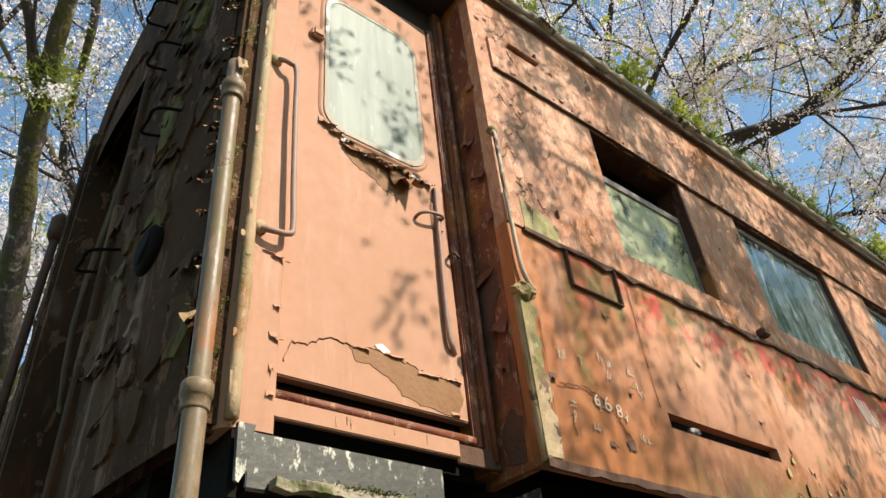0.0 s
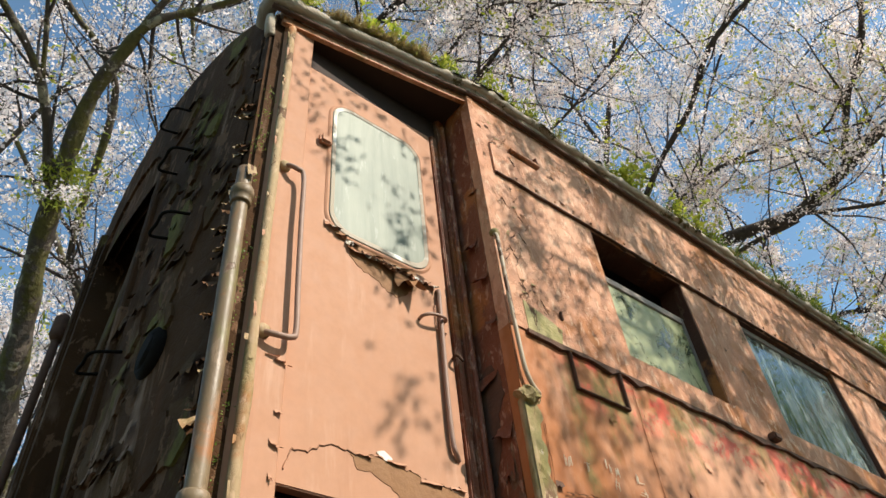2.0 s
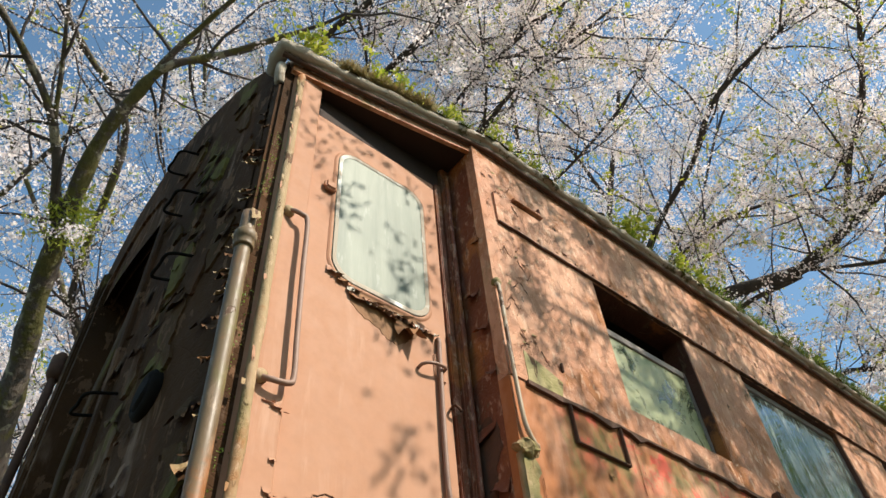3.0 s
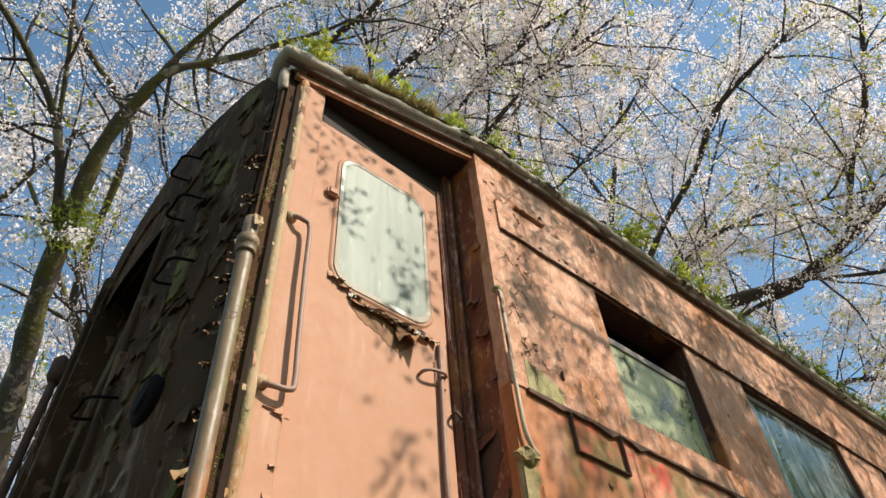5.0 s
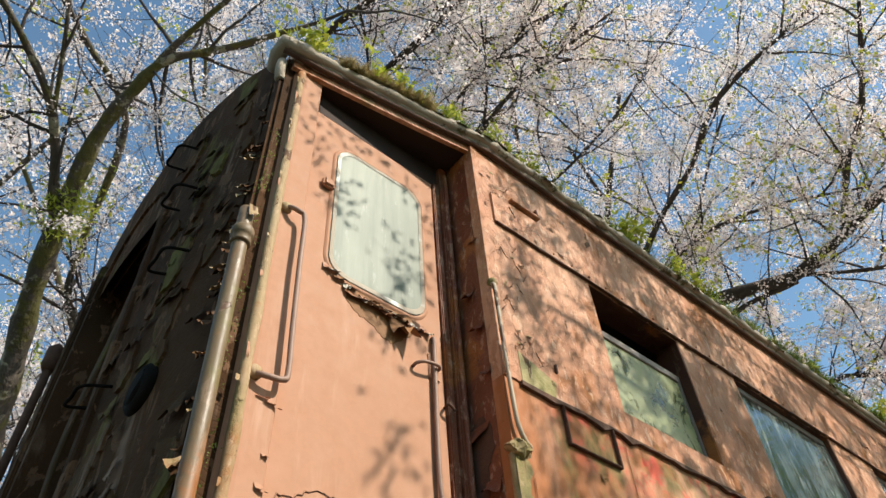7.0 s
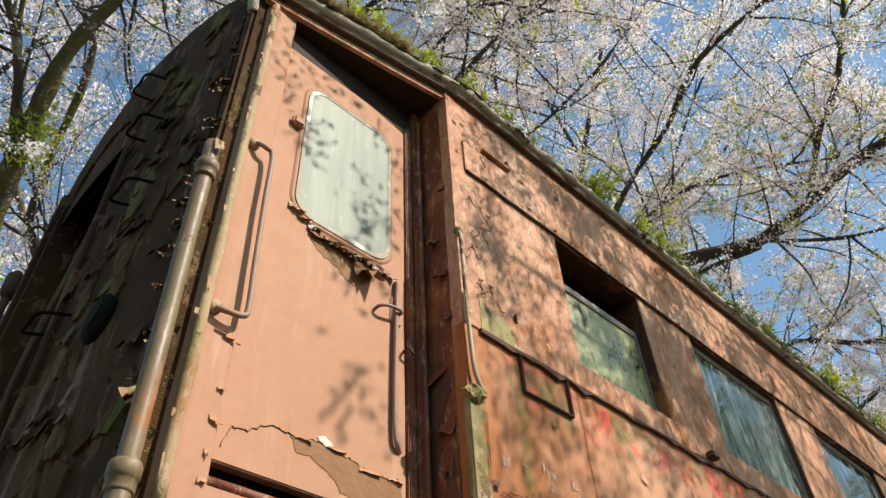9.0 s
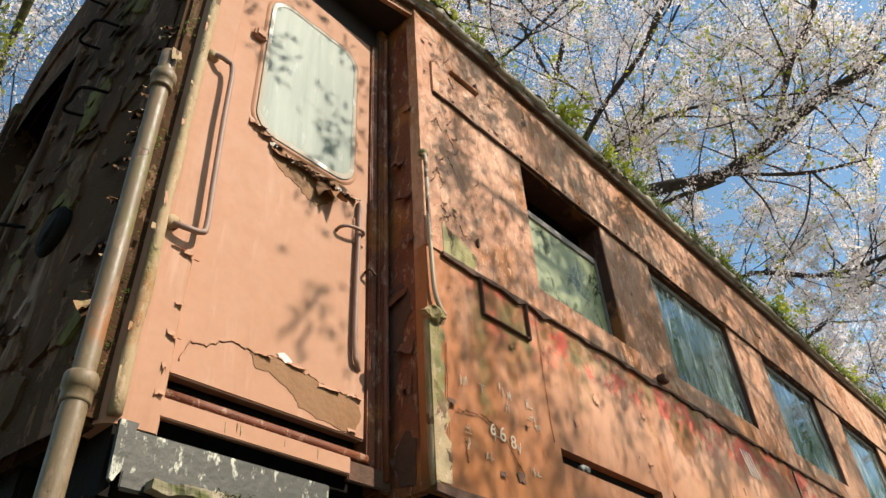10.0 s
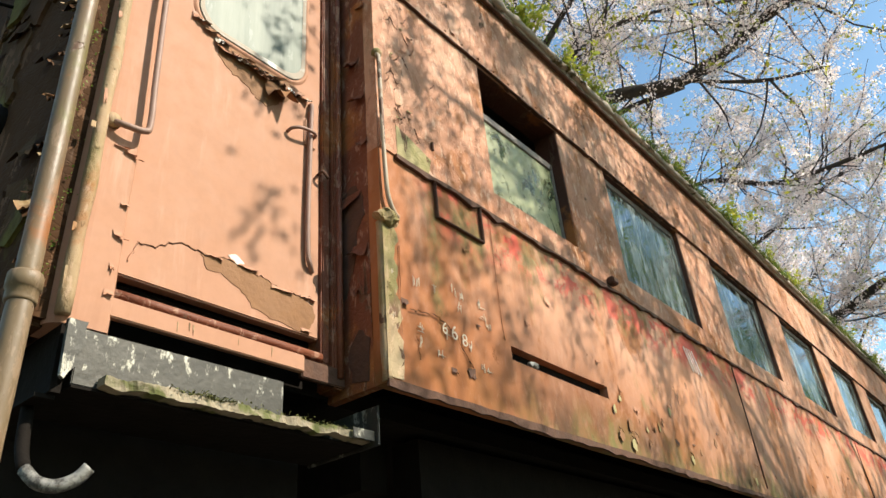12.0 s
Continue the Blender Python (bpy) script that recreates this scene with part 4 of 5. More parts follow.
def ragged(pts, seed, amount=0.006, n=4):
    r = random.Random(seed)
    out = []
    for (x0, z0), (x1, z1) in zip(pts, pts[1:] + pts[:1]):
        for k in range(n):
            t = k / n
            out.append((x0 + (x1 - x0) * t + r.uniform(-amount, amount), z0 + (z1 - z0) * t + r.uniform(-amount, amount)))
    return out


outline_plate("bare_patch", ragged([(-0.476, 1.646), (-0.402, 1.657), (-0.346, 1.655), (-0.29, 1.645), (-0.222, 1.629), (-0.131, 1.62), (-0.101, 1.61), (-0.095, 1.576), (-0.118, 1.522), (-0.163, 1.519), (-0.25, 1.528), (-0.311, 1.543), (-0.323, 1.565), (-0.367, 1.592), (-0.412, 1.608), (-0.453, 1.606)], 4, 0.004), DOOR_Y - 0.0016, DOOR_Y - 0.0002, RUST, door, "bare rusty patch where paint fell off")
outline_plate("bare_patch", ragged([(-0.50, 2.385), (-0.478, 2.33), (-0.426, 2.30), (-0.371, 2.29), (-0.345, 2.255), (-0.31, 2.25), (-0.27, 2.27), (-0.246, 2.31), (-0.182, 2.36), (-0.167, 2.393), (-0.20, 2.405), (-0.30, 2.405), (-0.42, 2.408)], 5, 0.006), DOOR_Y - 0.0016, DOOR_Y - 0.0002, RUST, door, "rotten rusty edge under the door window")
outline_plate("rust_hole", ragged([(-0.36, 2.392), (-0.31, 2.385), (-0.25, 2.378), (-0.235, 2.355), (-0.27, 2.335), (-0.31, 2.352)], 6, 0.005), DOOR_Y - 0.0034, DOOR_Y - 0.0018, DARK_RUST_SHADE, door, "rusted-through hole below the window")
outline_plate("rust_hole", ragged([(-0.215, 2.402), (-0.175, 2.395), (-0.17, 2.375), (-0.19, 2.36), (-0.205, 2.38)], 7, 0.003), DOOR_Y - 0.0034, DOOR_Y - 0.0018, DARK_RUST_SHADE, door)
for x, z, w, h, o, mt in ((-0.455, 2.385, 0.10, 0.030, 0.014, FLAKE), (-0.385, 2.375, 0.06, 0.022, 0.018, PUTTY), (-0.275, 2.362, 0.085, 0.085, 0.045, RUST), (-0.33, 2.372, 0.05, 0.03, 0.02, FLAKE)):
    flake("paint_flake", x, z, DOOR_Y - 0.004, w, h, rng, mt, door, o)
q = random.Random(91)
for k in range(26):
    t = k / 25
    x0, z0 = -0.575 + 0.43 * t, 2.462 - 0.075 * min(1.0, t * 3.2) + 0.012 * max(0.0, t - 0.8)
    flake("paint_flake", x0, z0 + q.uniform(-0.008, 0.006), DOOR_Y - 0.003, q.uniform(0.018, 0.045), q.uniform(0.012, 0.035), q, (FLAKE, PUTTY, DARK_RUST_SHADE, RUST)[k % 4], door, q.uniform(0.006, 0.022))
crack = [(-0.665, 1.549), (-0.645, 1.608), (-0.598, 1.617), (-0.558, 1.645), (-0.516, 1.655), (-0.464, 1.648), (-0.402, 1.657), (-0.346, 1.655), (-0.29, 1.645), (-0.222, 1.629), (-0.151, 1.633), (-0.097, 1.643)]
v, f = [], []
path = []
for (x0, z0), (x1, z1) in zip(crack, crack[1:]):
    for k in range(5):
        t = k / 5
        path.append((x0 + (x1 - x0) * t + rng.uniform(-0.003, 0.003), DOOR_Y - 0.0015, z0 + (z1 - z0) * t + rng.uniform(-0.005, 0.005)))
tube_data(path, [rng.uniform(0.0006, 0.0032) for _ in path], 5, v, f)
mesh_part("paint_crack", v, f, DOOR, door, "raised cracked lip of paint", False)
tube_data([(p[0], p[1] + 0.0008, p[2] - 0.003) for p in path], [rng.uniform(0.0004, 0.0022) for _ in path], 4, v2 := [], f2 := [])
mesh_part("crack_line", v2, f2, DARK_RUST_SHADE, door, "", False)
for x, z, w, h in ((-0.215, 1.632, 0.07, 0.012), (-0.12, 1.636, 0.05, 0.012), (-0.33, 1.658, 0.06, 0.010), (-0.44, 1.652, 0.05, 0.008), (-0.13, 1.532, 0.03, 0.012)):
    flake("paint_flake", x, z, DOOR_Y - 0.002, w, h, rng, DOOR, door, 0.006)
outline_plate("white_scrape", ragged([(-0.395, 1.668), (-0.37, 1.682), (-0.345, 1.662), (-0.365, 1.65)], 8, 0.003, 2), DOOR_Y - 0.003, DOOR_Y - 0.0017, CHALK, door)
for x, z, w, h in ((-0.715, 1.815, 0.045, 0.010), (-0.695, 1.808, 0.03, 0.010), (-0.71, 1.672, 0.03, 0.016), (-0.716, 1.595, 0.028, 0.030), (-0.70, 1.58, 0.03, 0.012), (-0.716, 1.51, 0.014, 0.035), (-0.712, 1.445, 0.03, 0.030), (-0.74, 1.825, 0.05, 0.007)):
    flake("paint_flake", x, z, POST_Y - 0.001, w * 0.7, h * 0.6, rng, DOOR, coach, 0.007)
for k in range(18):
    z = rng.uniform(1.40, 3.4)
    flake("paint_flake", -0.808 + rng.uniform(-0.012, 0.012), z, 0.136, rng.uniform(0.004, 0.010), rng.uniform(0.02, 0.06), rng, EDGE if k % 3 else DOOR, coach, rng.uniform(0.002, 0.006))
for k in range(38):
    z = rng.uniform(1.40, 3.3)
    flake("paint_flake", rng.uniform(0.185, 0.26), z, -0.869, rng.uniform(0.012, 0.035), rng.uniform(0.02, 0.07), rng, EDGE if rng.random() < 0.4 else END, coach, rng.uniform(0.012, 0.035), "x")
for k in range(34):
    z, y = rng.uniform(1.5, 3.6), rng.uniform(0.28, 0.92)
    flake("paint_flake", y, z, end_x(y) - 0.009, rng.uniform(0.03, 0.09), rng.uniform(0.025, 0.09), rng, END_OLD if k % 3 else END, coach, rng.uniform(0.006, 0.020), "x")
for k in range(2):
    z = rng.uniform(1.4, 3.0)
    flake("paint_flake", rng.uniform(0.06, 0.15), z, -0.0015, rng.uniform(0.02, 0.05), rng.uniform(0.02, 0.07), rng, JAMB, coach, rng.uniform(0.005, 0.014), "x")
for k in range(80):
    x = rng.uniform(0.05, 6.5)
    z = rng.choice([rng.uniform(1.37, 1.75), rng.uniform(1.37, 2.1), rng.uniform(2.3, 3.4)])
    if any(a - 0.06 < x < b + 0.06 and c0 - 0.05 < z < c1 + 0.1 for a, b, c0, c1 in openings + [SLOT]):
        continue
    flake("paint_flake", x, z, -0.001 if z < 2.9 else -0.012, rng.uniform(0.012, 0.035), rng.uniform(0.012, 0.035), rng, (LOWER if z < 2.2 else SIDE) if rng.random() < 0.85 else DARK_RUST_SHADE, coach, rng.uniform(0.004, 0.010))
def crack_run(points, y, paint_mat, parent, seed, jag=0.004):
    """A jagged crack: a lifted lip of paint with the dark gap under it."""
    q = random.Random(seed)
    path = []
    for (x0, z0), (x1, z1) in zip(points, points[1:]):
        for k in range(5):
            t = k / 5
            path.append((x0 + (x1 - x0) * t + q.uniform(-jag, jag), y, z0 + (z1 - z0) * t + q.uniform(-jag, jag)))
    v, f = [], []
    tube_data(path, [q.uniform(0.0004, 0.0019) for _ in path], 5, v, f)
    mesh_part("crack_lip", v, f, paint_mat, parent, "", False)
    v, f = [], []
    tube_data([(p[0] + 0.001, p[1] + 0.0006, p[2] - 0.003) for p in path], [q.uniform(0.0003, 0.0017) for _ in path], 4, v, f)
    mesh_part("crack_line", v, f, DARK_RUST_SHADE, parent, "", False)


RIM = [(0.106, 1.597), (0.165, 1.607), (0.222, 1.614), (0.274, 1.593), (0.319, 1.561), (0.351, 1.517), (0.39, 1.475), (0.385, 1.443)]
crack_run(RIM, -0.0052, LOWER, coach, 3)
crack_run([(0.128, 1.52), (0.135, 1.49), (0.133, 1.44)], -0.004, LOWER, coach, 4)
crack_run([(0.071, 1.80), (0.066, 1.66), (0.062, 1.56), (0.061, 1.39)], -0.004, LOWER, coach, 5, 0.002)
crack_run([(0.589, 2.12), (0.583, 1.946), (0.581, 1.807), (0.583, 1.676), (0.588, 1.62)], -0.0045, LOWER, coach, 6, 0.0015)
outline_plate("rust_hole", ragged([(0.355, 1.475), (0.39, 1.478), (0.395, 1.445), (0.36, 1.442)], 15, 0.004, 3), -0.0065, -0.005, DARK_RUST_SHADE, coach)
for x0, z0, s in ((0.10, 2.36, 1), (0.14, 2.33, -1), (0.19, 2.30, 1), (0.08, 2.52, 1), (0.12, 2.48, -1)):
    crack_run([(x0, z0 + 0.03), (x0 + 0.012 * s, z0), (x0 + 0.03 * s, z0 - 0.03)], -0.003, SIDE, coach, int(x0 * 1000))


# curls and cracks of the upper side near the corner
q = random.Random(44)
for k in range(34):
    x0, z0 = 0.04 + abs(q.gauss(0, 0.16)), q.uniform(2.30, 3.32)
    if x0 > 0.60 or 2.94 < z0 < 3.01:
        continue
    up = -0.012 if z0 > 2.97 else -0.001
    if k % 2:
        flake("paint_flake", x0, z0, up, q.uniform(0.008, 0.024), q.uniform(0.008, 0.022), q, (SIDE, ALGAE)[k // 2 % 2], coach, q.uniform(0.002, 0.006))
    else:
        d = q.choice((-1, 1))
        crack_run([(x0, z0 + 0.03), (x0 + 0.012 * d, z0 + 0.005), (x0 + 0.034 * d, z0 - 0.02)], up - 0.002, SIDE, coach, 700 + k, 0.003)

# peeling clusters low on the side
q = random.Random(41)
for k in range(22):
    x0 = q.choice((q.uniform(1.28, 1.5), q.uniform(1.5, 2.5), q.uniform(2.5, 4.5)))
    z0 = 1.385 + abs(q.gauss(0, 0.10))
    s = q.uniform(0.008, 0.026)
    if 0.58 < x0 < 1.34 and 1.53 < z0 < 1.65:
        continue
    ring = [(x0 + s * q.uniform(0.5, 1.0) * math.cos(a), z0 + 1.4 * s * q.uniform(0.5, 1.0) * math.sin(a)) for a in (0, 0.9, 1.8, 2.6, 3.5, 4.4, 5.3)]
    outline_plate("bare_patch", ragged(ring, 500 + k, s * 0.2, 2), -0.0066 - 0.00003 * k, -0.0055, RUST if k % 3 else ALGAE, coach)
    if k % 2:
        crack_run([(x0 - 0.4 * s, z0 + 1.5 * s), (x0 + 0.6 * s, z0 + 1.2 * s), (x0 + 1.1 * s, z0 + 0.3 * s)], -0.006, LOWER, coach, 600 + k, 0.003)


def stroke(x0, z0, x1, z1, w, material, y=-0.0055):
    d = Vector((x1 - x0, z1 - z0)).normalized() * w * 0.5
    nx, nz = -d.y, d.x
    outline_plate("scribble", [(x0 + nx, z0 + nz), (x1 + nx, z1 + nz), (x1 - nx, z1 - nz), (x0 - nx, z0 - nz)], y, y + 0.002, material, coach)


# unreadable scratched marks become plain bars
for cx, cz, s in ((0.14, 1.70, 0.045), (0.22, 1.707, 0.03), (0.325, 1.725, 0.035), (0.36, 1.725, 0.03), (0.347, 1.678, 0.035), (0.46, 1.716, 0.035), (0.474, 1.672, 0.035), (0.50, 1.65, 0.03), (0.275, 1.567, 0.035), (0.146, 1.50, 0.035), (0.229, 1.491, 0.035), (0.442, 1.488, 0.03), (0.47, 1.485, 0.02), (0.145, 1.545, 0.03), (0.385, 1.55, 0.03), (0.03, 1.70, 0.02), (0.035, 1.56, 0.02)):
    for k in range(5):
        a = rng.choice((0, 90, 90, 90, 80)) + rng.uniform(-8, 8)
        px, pz, ln = cx + rng.uniform(-0.35, 0.35) * s, cz + rng.uniform(-0.35, 0.35) * s, s * rng.uniform(0.2, 0.45)
        dx, dz = ln * math.cos(radians(a)), ln * math.sin(radians(a))
        stroke(px - dx, pz - dz, px + dx, pz + dz, 0.0017, SCRATCH)
for k in range(4):
    stroke(2.36 + 0.035 * k, 1.93, 2.30 + 0.035 * k, 2.06, 0.012, CHALK)

# mossy corner strip below the handrail, and torn flaps of paint on the return
r_ = random.Random(5)
rim = [(0.054 + r_.uniform(-0.012, 0.016), 1.365 + 0.52 * k / 22) for k in range(23)]
outline_plate("mossy_strip", [(0.0, 1.365)] + rim + [(0.0, 1.885)], -0.0050, -0.0065 + 0.003, EDGE, coach, "pale greenish peeled strip at the corner")
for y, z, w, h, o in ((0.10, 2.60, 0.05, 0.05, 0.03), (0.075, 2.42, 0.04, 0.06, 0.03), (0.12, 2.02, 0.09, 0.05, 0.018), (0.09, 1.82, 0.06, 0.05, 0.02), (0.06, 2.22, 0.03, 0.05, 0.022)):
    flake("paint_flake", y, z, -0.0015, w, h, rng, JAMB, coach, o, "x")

def side_plate(name, pts, x_face, x_back, material, label=""):
    """A thin ragged patch with the outline pts (y, z) on a face that looks along x."""
    bm = bmesh.new()
    face = bm.faces.new([bm.verts.new((x_face(y), y, z)) for y, z in pts])
    ext = bmesh.ops.extrude_face_region(bm, geom=[face])
    for g in ext["geom"]:
        if isinstance(g, bmesh.types.BMVert):
            g.co.x = x_back(g.co.y)
    return part(name, bm, material, coach, label)


side_plate("peeled_patch", ragged([(0.075, 2.02), (0.12, 2.05), (0.16, 2.03), (0.20, 1.99), (0.20, 1.72), (0.17, 1.62), (0.14, 1.70), (0.10, 1.86), (0.07, 1.92)], 62, 0.008, 3), lambda y: -0.0022, lambda y: 0.002, DARK_RUST_SHADE, "dark peeled patch on the return")
side_plate("peeled_patch", ragged([(0.06, 1.50), (0.11, 1.54), (0.15, 1.47), (0.13, 1.38), (0.07, 1.37)], 63, 0.006, 3), lambda y: -0.0022, lambda y: 0.002, DARK_RUST_SHADE)

# older coats of paint showing in sheets on the end wall
r_ = random.Random(9)
for k in range(34):
    y, z, s = r_.uniform(0.30, 0.84), r_.uniform(1.45, 3.55), r_.uniform(0.03, 0.10)
    pts = [(y + s * r_.uniform(0.5, 1.0) * math.cos(a), z + 1.5 * s * r_.uniform(0.5, 1.0) * math.sin(a)) for a in (0, 0.9, 1.7, 2.6, 3.5, 4.3, 5.3)]
    pts = ragged(pts, 300 + k, s * 0.10, 3)
    bm = bmesh.new()
    face = bm.faces.new([bm.verts.new((end_x(py) - 0.0085 - 0.00012 * k, py, pz)) for py, pz in pts])
    ext = bmesh.ops.extrude_face_region(bm, geom=[face])
    for g in ext["geom"]:
        if isinstance(g, bmesh.types.BMVert):
            g.co.x = end_x(g.co.y) + 0.002
    part("paint_sheet", bm, END_OLD if k % 3 else END, coach)


def digit(body, x, z, size):
    """A single scratched figure on the side of the coach."""
    cu = bpy.data.curves.new("scratched_digit", "FONT")
    cu.body, cu.size, cu.extrude = body, size, 0.0005
    tmp = bpy.data.objects.new("scratched_digit", cu)
    me = bpy.data.meshes.new_from_object(tmp)
    bpy.data.objects.remove(tmp)
    me.materials.clear()
    me.materials.append(SCRATCH)
    ob = new("scratched_digit", me)
    ob.parent = coach
    ob.matrix_local = pose(x, -0.0058, z, 90, 0, 0)


digit("6", 0.245, 1.56, 0.055)
digit("6", 0.288, 1.553, 0.068)
digit("8", 0.340, 1.543, 0.060)

# ---- trees ----
def leaf_mesh(name, centres, per, spread, size, material, parent, seed, label="", narrow=0.75, droop=0.0):
    """Many small petals or leaves round the given points, as one mesh."""
    r = np.random.default_rng(seed)
    c = np.repeat(np.asarray(centres, float), per, axis=0)
    n = len(c)
    c = c + r.normal(0, spread, (n, 3))
    c[:, 2] -= droop * r.random(n)
    a = r.normal(0, 1, (n, 3))
    a /= np.linalg.norm(a, axis=1)[:, None]
    b = np.cross(a, r.normal(0, 1, (n, 3)))
    b /= np.linalg.norm(b, axis=1)[:, None]
    s = size * r.uniform(0.6, 1.3, (n, 1))
    q = np.stack([c - a * s, c + b * s * narrow, c + a * s, c - b * s * narrow], axis=1).reshape(-1, 3)
    me = bpy.data.meshes.new(name)
    me.vertices.add(4 * n)
    me.vertices.foreach_set("co", q.ravel())
    me.loops.add(4 * n)
    me.loops.foreach_set("vertex_index", np.arange(4 * n, dtype=np.int32))
    me.polygons.add(n)
    me.polygons.foreach_set("loop_start", np.arange(0, 4 * n, 4, dtype=np.int32))
    me.update(calc_edges=True)
    me.materials.append(material)
    ob = new(name, me)
    ob.parent = parent
    if label:
        ob["label"] = label
    return ob


def free(p):
    """Twigs keep clear of the coach and the room in front of it, and leave the door in the sun."""
    x, y, z = p
    if -1.2 < x < 20.5 and -0.4 < y < 3.1 and z < 4.4:
        return False
    s = (0.15 - y) / SUN.y
    hx, hz = x + s * SUN.x, z + s * SUN.z
    if y < 0 and -0.86 < hx < 0.03 and 1.2 < hz < 3.45:
        return False
    wx, wz = x - y / SUN.y * SUN.x, z - y / SUN.y * SUN.z
    if y < 0 and noise.noise((x * 4, y * 4, z * 4)) < -0.1 and ((0.28 < wx < 1.3 and 2.3 < wz < 2.95) or (0.85 < wx < 1.7 and 1.58 < wz < 2.0)):
        return False
    if math.dist(p, (-1.37, -1.23, 0.7)) < 3.0:
        return False
    return True


def grow(name, label, limbs, seed, branches=4.5, reach=1.3, twigs=7.0, twig=0.45, bloom=4, petal=0.0115, leaves=0.25, lift=0.25, base=None, per=10, spread=0.04, group="cherry trees", sprays=(), thick=1.0, bark=None, leaf=0.03, leaf_spread=0.05, fine=1.0):
    """A cherry tree: limbs given as (x, y, z, radius) stations; branches and twigs grow from them by chance; blossom and young leaves sit on the twigs."""
    r = np.random.default_rng(seed)
    tree = thing(name, label, "tree", base or limbs[0][0][:3], group)
    off = np.array(tree.location)
    tv, tf, wv, wf = [], [], [], []
    spots, leaf_spots = [], []
    for limb in limbs:
        path = smooth_path(limb, 5)
        tube_data([p[:3] - off for p in path], [max(0.003, thick * p[3] * (1 + 0.12 * math.sin(k * 1.7))) for k, p in enumerate(path)], 9, tv, tf)
        xyz = np.array([p[:3] for p in path])
        rad = np.array([p[3] for p in path])
        seg = np.linalg.norm(np.diff(xyz, axis=0), axis=1)
        total = seg.sum()
        for k in range(int(total * branches)):
            i = r.integers(0, len(seg))
            t = r.random()
            p = xyz[i] * (1 - t) + xyz[i + 1] * t
            if rad[i] > 0.10 and r.random() < 0.8:
                continue
            along = (xyz[i + 1] - xyz[i]) / (seg[i] + 1e-9)
            d = r.normal(0, 1, 3) + along * 0.7 + np.array([0, 0, lift])
            d /= np.linalg.norm(d)
            ln = reach * r.uniform(0.5, 1.3)
            pts = [p]
            n = 7
            for j in range(n):
                d = d + r.normal(0, 0.16, 3) + np.array([0, 0, 0.03])
                d /= np.linalg.norm(d)
                pts.append(pts[-1] + d * ln / n)
            if not all(free(q) for q in pts[1:]):
                continue
            r0 = fine * min(rad[i] * 0.6, 0.016) * r.uniform(0.6, 1.1)
            tube_data([q - off for q in pts], list(np.linspace(r0, 0.003 * fine, n + 1)), 5, wv, wf, False)
            for j in range(int(ln * twigs)):
                u = r.uniform(0.15, 1) * n
                a = min(int(u), n - 1)
                q = pts[a] + (pts[a + 1] - pts[a]) * (u - a)
                e = r.normal(0, 1, 3) + d * 0.8 + np.array([0, 0, lift])
                e /= np.linalg.norm(e)
                tl = twig * r.uniform(0.5, 1.4)
                tp = [q]
                for s in range(3):
                    e = e + r.normal(0, 0.2, 3)
                    e /= np.linalg.norm(e)
                    tp.append(tp[-1] + e * tl / 3)
                if not free(tp[-1]):
                    continue
                tube_data([s - off for s in tp], [0.0038, 0.003, 0.0024, 0.0016], 3, wv, wf, False)
                for s in range(r.poisson(bloom)):
                    g = r.uniform(0.1, 3)
                    b = min(int(g), 2)
                    spots.append(tp[b] + (tp[b + 1] - tp[b]) * (g - b) - off)
                if r.random() < leaves:
                    leaf_spots.append(tp[-1] - off)
    leaf_spots += [np.array(s) - off for s in sprays]
    mesh_part("trunk", tv, tf, bark or BARK, tree, "brown bark with lichen and moss")
    if wv:
        tagged(mesh_part("branchwork", wv, wf, TWIG, tree), kind="stuff")
    if spots:
        tagged(leaf_mesh("blossom", spots, per, spread, petal, BLOSSOM, tree, seed + 1, "white-pink cherry blossom"), kind="stuff")
    if leaf_spots:
        tagged(leaf_mesh("young_foliage", leaf_spots, 8, leaf_spread, leaf, YOUNG, tree, seed + 2, "yellow-green young leaves", 0.45), kind="stuff")
    return tree


grow("cherry_tree", "mossy cherry tree in white blossom beside the coach end", [
    [(-0.30, 5.5, -0.6, 0.27), (-0.36, 5.3, 1.6, 0.20), (-0.52, 4.95, 2.77, 0.175), (-0.68, 4.6, 3.26, 0.165), (-0.86, 4.16, 3.76, 0.155), (-1.0, 3.74, 4.25, 0.140), (-1.14, 3.29, 4.67, 0.123), (-1.26, 2.59, 5.35, 0.094), (-1.21, 2.19, 5.64, 0.08), (-1.12, 1.91, 5.82, 0.057), (-0.82, 1.64, 5.96, 0.047), (-0.36, 1.11, 6.14, 0.028)],
    [(-1.24, 3.04, 4.94, 0.066), (-1.58, 2.55, 5.38, 0.052), (-2.02, 2.2, 5.6, 0.042), (-2.44, 1.94, 5.71, 0.033)],
    [(-1.58, 2.55, 5.38, 0.033), (-1.71, 2.24, 5.61, 0.028), (-1.99, 1.6, 5.98, 0.019)],
    [(-0.66, 4.6, 3.2, 0.06), (-0.50, 4.3, 4.2, 0.05), (-0.58, 3.96, 4.72, 0.047), (-0.84, 3.8, 4.96, 0.047), (-0.95, 3.5, 5.3, 0.047), (-1.12, 2.74, 5.99, 0.052), (-1.65, 2.41, 6.22, 0.042), (-1.99, 2.2, 6.33, 0.031)],
    [(-1.21, 2.19, 5.64, 0.042), (-1.12, 1.78, 5.9, 0.038), (-0.79, 0.79, 6.34, 0.024)],
], 31, branches=4.2, reach=1.2, bloom=5, lift=0.1, thick=0.62, leaves=0.12, spread=0.03)
